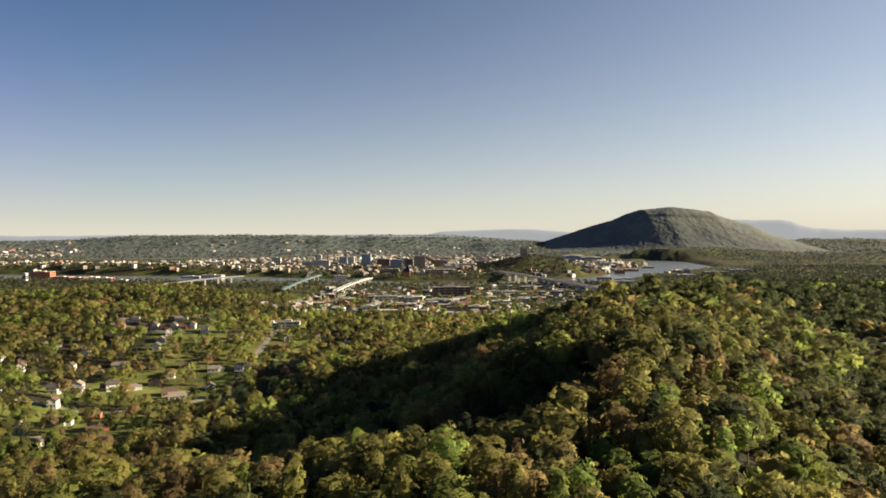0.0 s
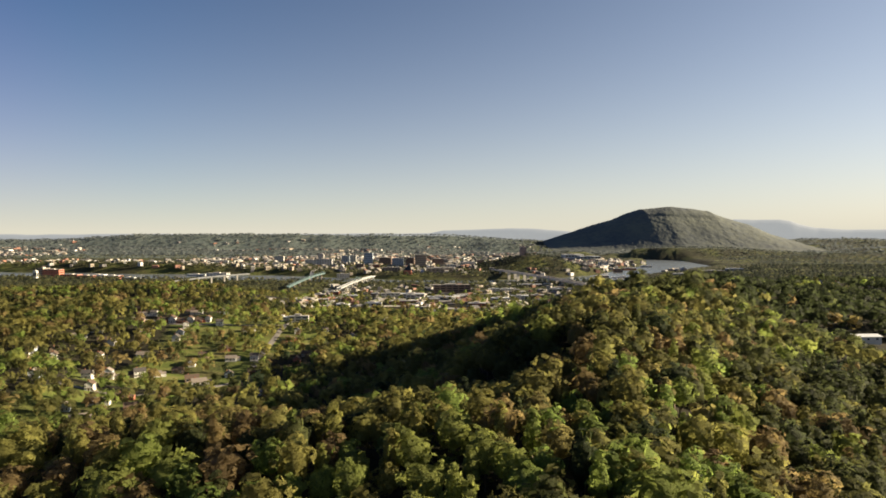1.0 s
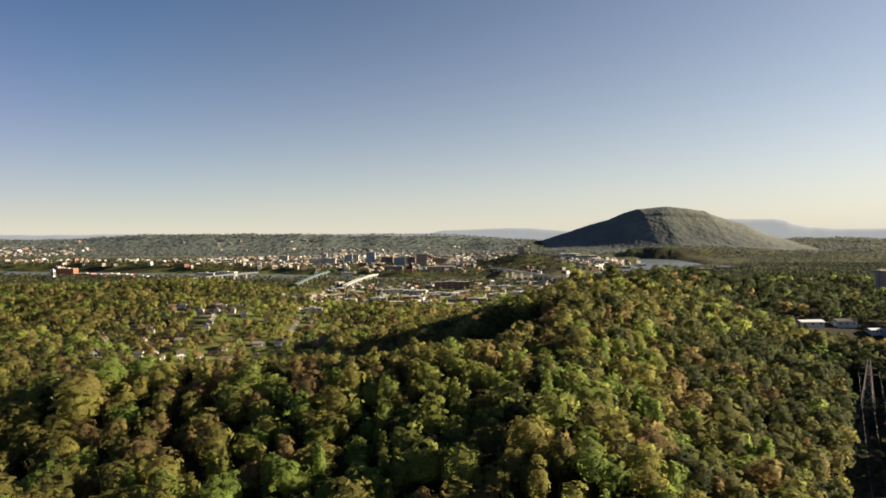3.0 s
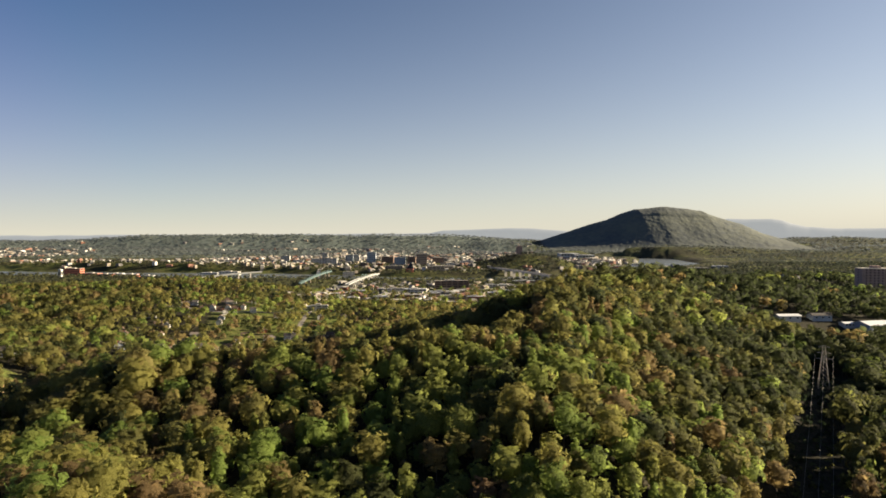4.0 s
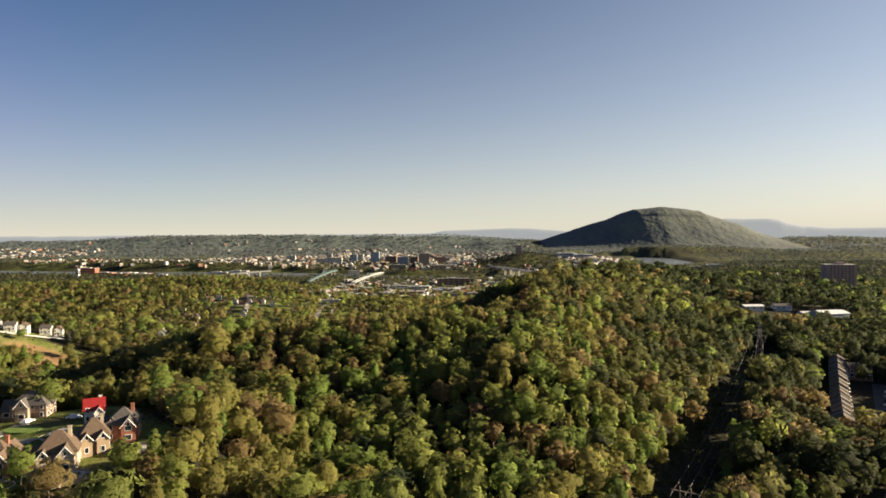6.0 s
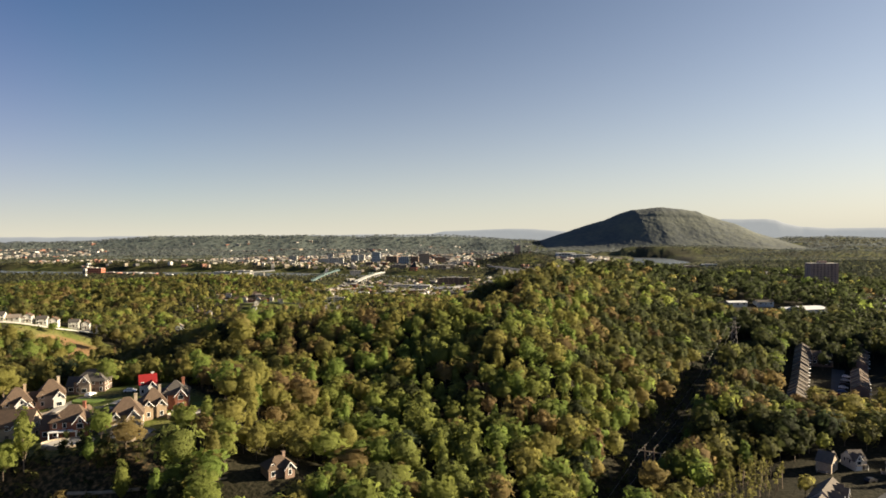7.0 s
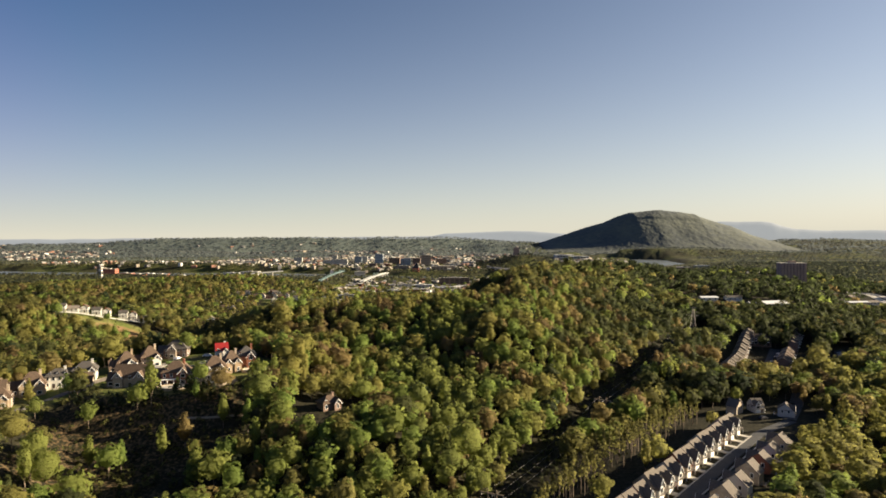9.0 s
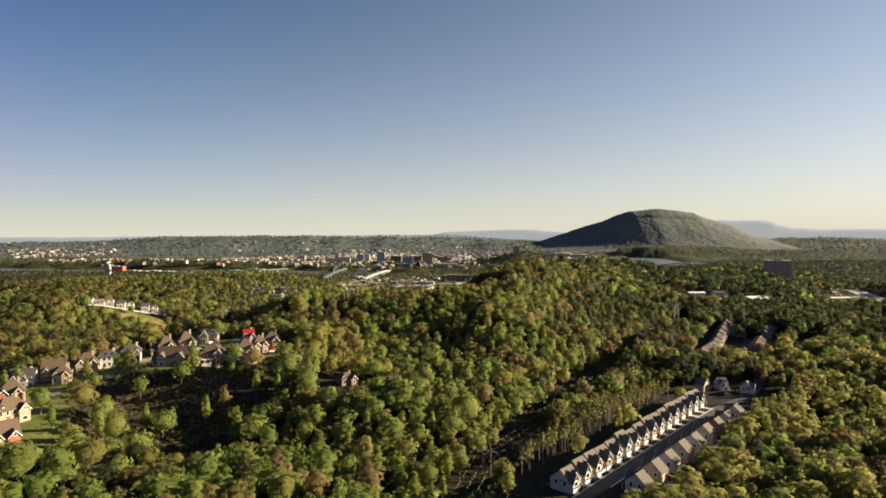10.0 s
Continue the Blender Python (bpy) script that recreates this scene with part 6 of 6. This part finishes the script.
CITY = [  # x, y, width, depth, height, wall, storeys, label
    (-157, 622, 21, 10, 8, STUCCO, 3, "white three-storey block with flat roof"),
    (-174, 622, 11, 10, 5, SIDING, 2, "pale two-storey block with flat roof"),
    (-216, 968, 51, 16, 4, BROWN_BRICK, 1, "long low shop with dark flat roof and white parapet"),
    (-157, 912, 19, 14, 5, SIDING, 1, "low shop with white flat roof"),
    (-233, 1110, 20, 18, 6, BROWN_BRICK, 2, "brown commercial block with flat roof"),
    (-219, 1169, 24, 16, 6, BRICK, 2, "red-brick commercial block in the city"),
    (-113, 940, 27, 16, 6, STUCCO, 1, "white low store with pale roof"),
    (-173, 1082, 29, 16, 6, CONCRETE, 1, "grey low store with flat roof"),
    (-128, 1129, 23, 16, 7, BROWN_BRICK, 2, "brown brick block with flat roof"),
    (-99, 1090, 34, 15, 10, STUCCO, 3, "white three-storey block with flat roof"),
    (-60, 1054, 15, 12, 11, STUCCO, 3, "cream square block with flat roof"),
    (-59, 1101, 46, 18, 9, CONCRETE, 2, "long grey block with flat roof"),
    (-69, 994, 47, 20, 6, BRICK, 1, "long red-brick store with flat roof"),
    (16, 1188, 74, 16, 19, BROWN_BRICK, 4, "dark brick apartment block with pale top storey"),
    (-8, 1081, 45, 14, 6, STUCCO, 1, "long white store with flat roof"),
    (-17, 1021, 16, 12, 8, TAN, 2, "tan block with flat roof"),
    (29, 1108, 27, 14, 6, CONCRETE, 1, "grey store with flat roof"),
    (55, 968, 28, 16, 7, BRICK, 1, "red-roofed low store in the city"),
    (103, 1219, 22, 12, 7, SIDING, 2, "pale warehouse with flat roof"),
    (128, 1219, 21, 12, 7, SIDING, 2, "pale warehouse with flat roof"),
    (101, 1056, 32, 16, 7, CONCRETE, 2, "grey commercial block in the city"),
    (140, 1091, 32, 16, 7, SIDING, 2, "pale commercial block in the city"),
    (175, 1108, 22, 14, 6, BROWN_BRICK, 1, "low brown shop in the city"),
    (180, 1526, 14, 10, 13, TAN, 1, "tan square silo building by the bridge"),
    (201, 1526, 14, 10, 11, TAN, 1, "tan square silo building by the bridge"),
    (195, 1352, 55, 14, 6, TAN, 1, "long tan riverside shed"),
    (231, 1232, 28, 14, 7, CONCRETE, 1, "grey riverside shed in the city"),
    (-183, 853, 17, 12, 5, CONCRETE, 1, "grey workshop with flat roof"),
    (-128, 806, 18, 12, 4, SIDING, 1, "pale workshop with flat roof"),
    (-66, 685, 14, 12, 4, CONCRETE, 1, "grey low building among trees"),
    (-285, 2272, 34, 24, 44, BLUE_GREY, 12, "dark blue-grey office tower"),
    (-82, 2124, 39, 24, 43, GREY_STONE, 12, "grey office tower in the city"),
    (-163, 2124, 41, 24, 31, BLUE_GREY, 8, "grey-blue office block in the city"),
    (-220, 2273, 46, 26, 27, BROWN_BRICK, 7, "dark office block in the city"),
    (-122, 2194, 30, 22, 30, BROWN_BRICK, 8, "brown office tower in the city"),
    (-391, 2396, 31, 22, 29, BLUE_GREY, 7, "dark office block in the city"),
    (-369, 2440, 27, 20, 29, STUCCO, 7, "white office block in the city"),
    (-422, 2125, 53, 26, 25, SIDING, 6, "pale office block in the city"),
    (-549, 2692, 25, 20, 27, STUCCO, 7, "white tower block in the city"),
    (-490, 2233, 49, 24, 19, STUCCO, 4, "white civic building in the city"),
    (-680, 2487, 37, 22, 23, STUCCO, 5, "white hotel block in the city"),
    (-575, 2055, 19, 20, 13, STUCCO, 3, "white block with flat roof"),
    (-574, 2270, 42, 20, 13, SIDING, 3, "pale block with flat roof"),
    (-293, 1738, 35, 18, 18, CONCRETE, 4, "grey museum block on the bluff"),
    (-278, 1995, 26, 20, 15, BROWN_BRICK, 4, "brown brick block in the city"),
    (-223, 1965, 25, 20, 14, BRICK, 4, "red-brick block in the city"),
    (-160, 1834, 57, 20, 14, GREY_STONE, 3, "grey block near the river"),
    (-23, 2233, 43, 24, 25, BROWN_BRICK, 6, "brown brick office block"),
    (-13, 1812, 80, 26, 15, GREY_STONE, 3, "low green-grey museum block"),
    (31, 2025, 41, 20, 11, STUCCO, 3, "white block with flat roof"),
    (133, 2156, 24, 18, 22, BROWN_BRICK, 6, "dark tower block below the wooded hill"),
    (89, 2230, 51, 20, 12, SIDING, 2, "pale block with flat roof"),
    (614, 2874, 90, 60, 16, STUCCO, 1, "large white industrial hall"),
    (681, 2814, 93, 60, 13, SIDING, 1, "large pale industrial hall"),
    (590, 2031, 26, 24, 17, BROWN_BRICK, 3, "brown riverside block in the city"),
    (667, 2162, 44, 30, 12, BRICK, 2, "red riverside warehouse in the city"),
    (475, 1797, 36, 24, 10, BROWN_BRICK, 2, "brown riverside works in the city"),
    (592, 2229, 33, 24, 14, STUCCO, 3, "white riverside block in the city"),
    (534, 1775, 66, 16, 8, SIDING, 1, "pale riverside sheds in the city"),
    (789, 2344, 39, 24, 11, CONCRETE, 1, "grey riverside shed in the city"),
    (-1122, 1714, 44, 30, 31, TERRACOTTA, 5, "large orange-red brick hospital block"),
    (-1149, 1714, 16, 30, 35, GREY_STONE, 6, "dark stair tower beside the brick hospital"),
    (-1067, 1712, 47, 26, 17, TERRACOTTA, 3, "long orange brick wing"),
    (-1024, 1712, 38, 26, 14, TERRACOTTA, 3, "orange brick wing with flat roof"),
    (-1022, 1764, 42, 26, 13, WHITE_METAL, 2, "long white-roofed hall in the city"),
    (-949, 1712, 44, 26, 14, TERRACOTTA, 2, "orange brick hall in the city"),
    (-1044, 1522, 8, 8, 23, STUCCO, 1, "slender white water tower"),
    (-685, 1813, 62, 26, 15, STUCCO, 3, "white college building in the city"),
    (-771, 2084, 42, 20, 15, SIDING, 3, "pale college building in the city"),
    (-757, 1833, 54, 22, 10, SIDING, 2, "pale low hall in the city"),
    (-811, 1533, 31, 14, 7, SIDING, 1, "pale shed in the trees"),
    (931, 1919, 50, 20, 9, SIDING, 1, "round pale riverside hall"),
    (826, 1841, 68, 18, 7, BRICK, 1, "long red-brown riverside shed"),
    (693, 1737, 51, 16, 6, CONCRETE, 1, "low grey riverside shed"),
    (442, 1480, 48, 16, 8, SIDING, 1, "pale low hall by the bridge ramp"),
]
for row in CITY:
    block(*row)

glassy = thing("aquarium", "brick hall with peaked glass roofs by the river", "aquarium", m=pose(-105, 1735, z_at(-105, 1735)))
part("wall", Shape().box(-11, 11, -9, 9, -3, 12), TERRACOTTA, glassy)
part("peak", Shape().add([(-11, -9, 12), (11, -9, 12), (11, 9, 12), (-11, 9, 12), (5, 0, 31)], [(0, 1, 4), (1, 2, 4), (2, 3, 4), (3, 0, 4), (3, 2, 1, 0)]), GLASS, glassy, "sloping glass roof")

tower(262, 1985, 4, 20, 14, 9, "dark apartment tower on the wooded hill")

# roofs of the far city, beyond counting
rs = np.random.default_rng(91)
vs, fs, at = [], [], 0
for i in range(4200):
    if i < 420:
        x, y = rs.uniform(-260, 520), rs.uniform(830, 1400)
        if abs(x) > 0.72 * y or (x > 330 and y < 1000):
            continue
        w, d, h = rs.uniform(7, 22), rs.uniform(6, 13), rs.uniform(2.6, 5)
    elif i < 1500:
        y = rs.uniform(1760, 2600)
        x = rs.uniform(-0.75, 0.34) * y
        if oval(x, y, 290, 1990, 200, 130) < 1:
            continue
        w, d, h = rs.uniform(7, 20), rs.uniform(7, 16), rs.uniform(3.5, 9)
    elif i < 1750:
        x, y = rs.uniform(420, 780), rs.uniform(1880, 2700)
        w, d, h = rs.uniform(8, 30), rs.uniform(8, 18), rs.uniform(4, 9)
    else:
        y = rs.uniform(2500, 4050)
        x = rs.uniform(-0.8, 0.16) * y
        if wave(x, y, 300, 77) < 0.36:
            continue
        if y > 3750 and rs.random() < 0.85:
            continue
        w, d, h = rs.uniform(8, 30), rs.uniform(8, 18), rs.uniform(4, 8)
    if river_depth(np.array(x), np.array(y)) > -12:
        continue
    z, pitch = z_at(x, y), 0.02 if i % 3 else 0.22
    c, s = math.cos(x * 0.01), math.sin(x * 0.01)
    pts = np.array([(-w / 2, -d / 2, -4), (w / 2, -d / 2, -4), (w / 2, d / 2, -4), (-w / 2, d / 2, -4), (-w / 2, -d / 2, h), (w / 2, -d / 2, h), (w / 2, d / 2, h), (-w / 2, d / 2, h), (-w / 2, 0, h + d * pitch), (w / 2, 0, h + d * pitch)])
    vs.append(np.stack([x + pts[:, 0] * c - pts[:, 1] * s, y + pts[:, 0] * s + pts[:, 1] * c, z + pts[:, 2]], -1))
    fs.append(np.array([(0, 1, 5, 4), (2, 3, 7, 6), (4, 5, 9, 8), (6, 7, 8, 9), (1, 2, 6, 5), (3, 0, 4, 7), (5, 6, 9, 9), (7, 4, 8, 8)]) + at)
    at += 10
TOWN = bpy.data.materials.new("town_walls_and_roofs")
TOWN.use_nodes = True
tn, tl = TOWN.node_tree.nodes, TOWN.node_tree.links
tg = tn.new("ShaderNodeNewGeometry")
tr = ramp_of(TOWN.node_tree, [(0.0, (0.52, 0.50, 0.46)), (0.06, (0.33, 0.31, 0.27)), (0.3, (0.16, 0.15, 0.14)), (0.5, (0.10, 0.095, 0.09)), (0.68, (0.22, 0.11, 0.075)), (0.8, (0.26, 0.22, 0.17)), (1.0, (0.40, 0.33, 0.25))])
tr.color_ramp.interpolation = "CONSTANT"
tl.new(tg.outputs["Random Per Island"], tr.inputs[0])
tl.new(tr.outputs[0], tn["Principled BSDF"].inputs["Base Color"])
tn["Principled BSDF"].inputs["Roughness"].default_value = 0.8
faces = np.concatenate(fs)
square, ends = faces[faces[:, 2] != faces[:, 3]], faces[faces[:, 2] == faces[:, 3]][:, :3]
tris = np.concatenate([square[:, [0, 1, 2]], square[:, [0, 2, 3]], ends])
tagged(new("city_roofs", mesh_of("city_roofs", np.concatenate(vs), tris, [TOWN])), "small white, grey and brick buildings of the far city", "buildings", kind="stuff")
for pts in ([(-260, 1290), (0, 1200), (330, 1150)], [(-190, 900), (-60, 960), (260, 940)], [(-200, 1222), (-190, 900)], [(-20, 1400), (-10, 950)], [(140, 1120), (120, 900)], [(-700, 1980), (-200, 1900), (150, 1850)], [(-400, 1750), (-430, 2500)], [(-60, 1800), (-70, 2700)]):
    ribbon("road", pts, 11.0, CONCRETE, "pale city street", 0.2, 14.0)
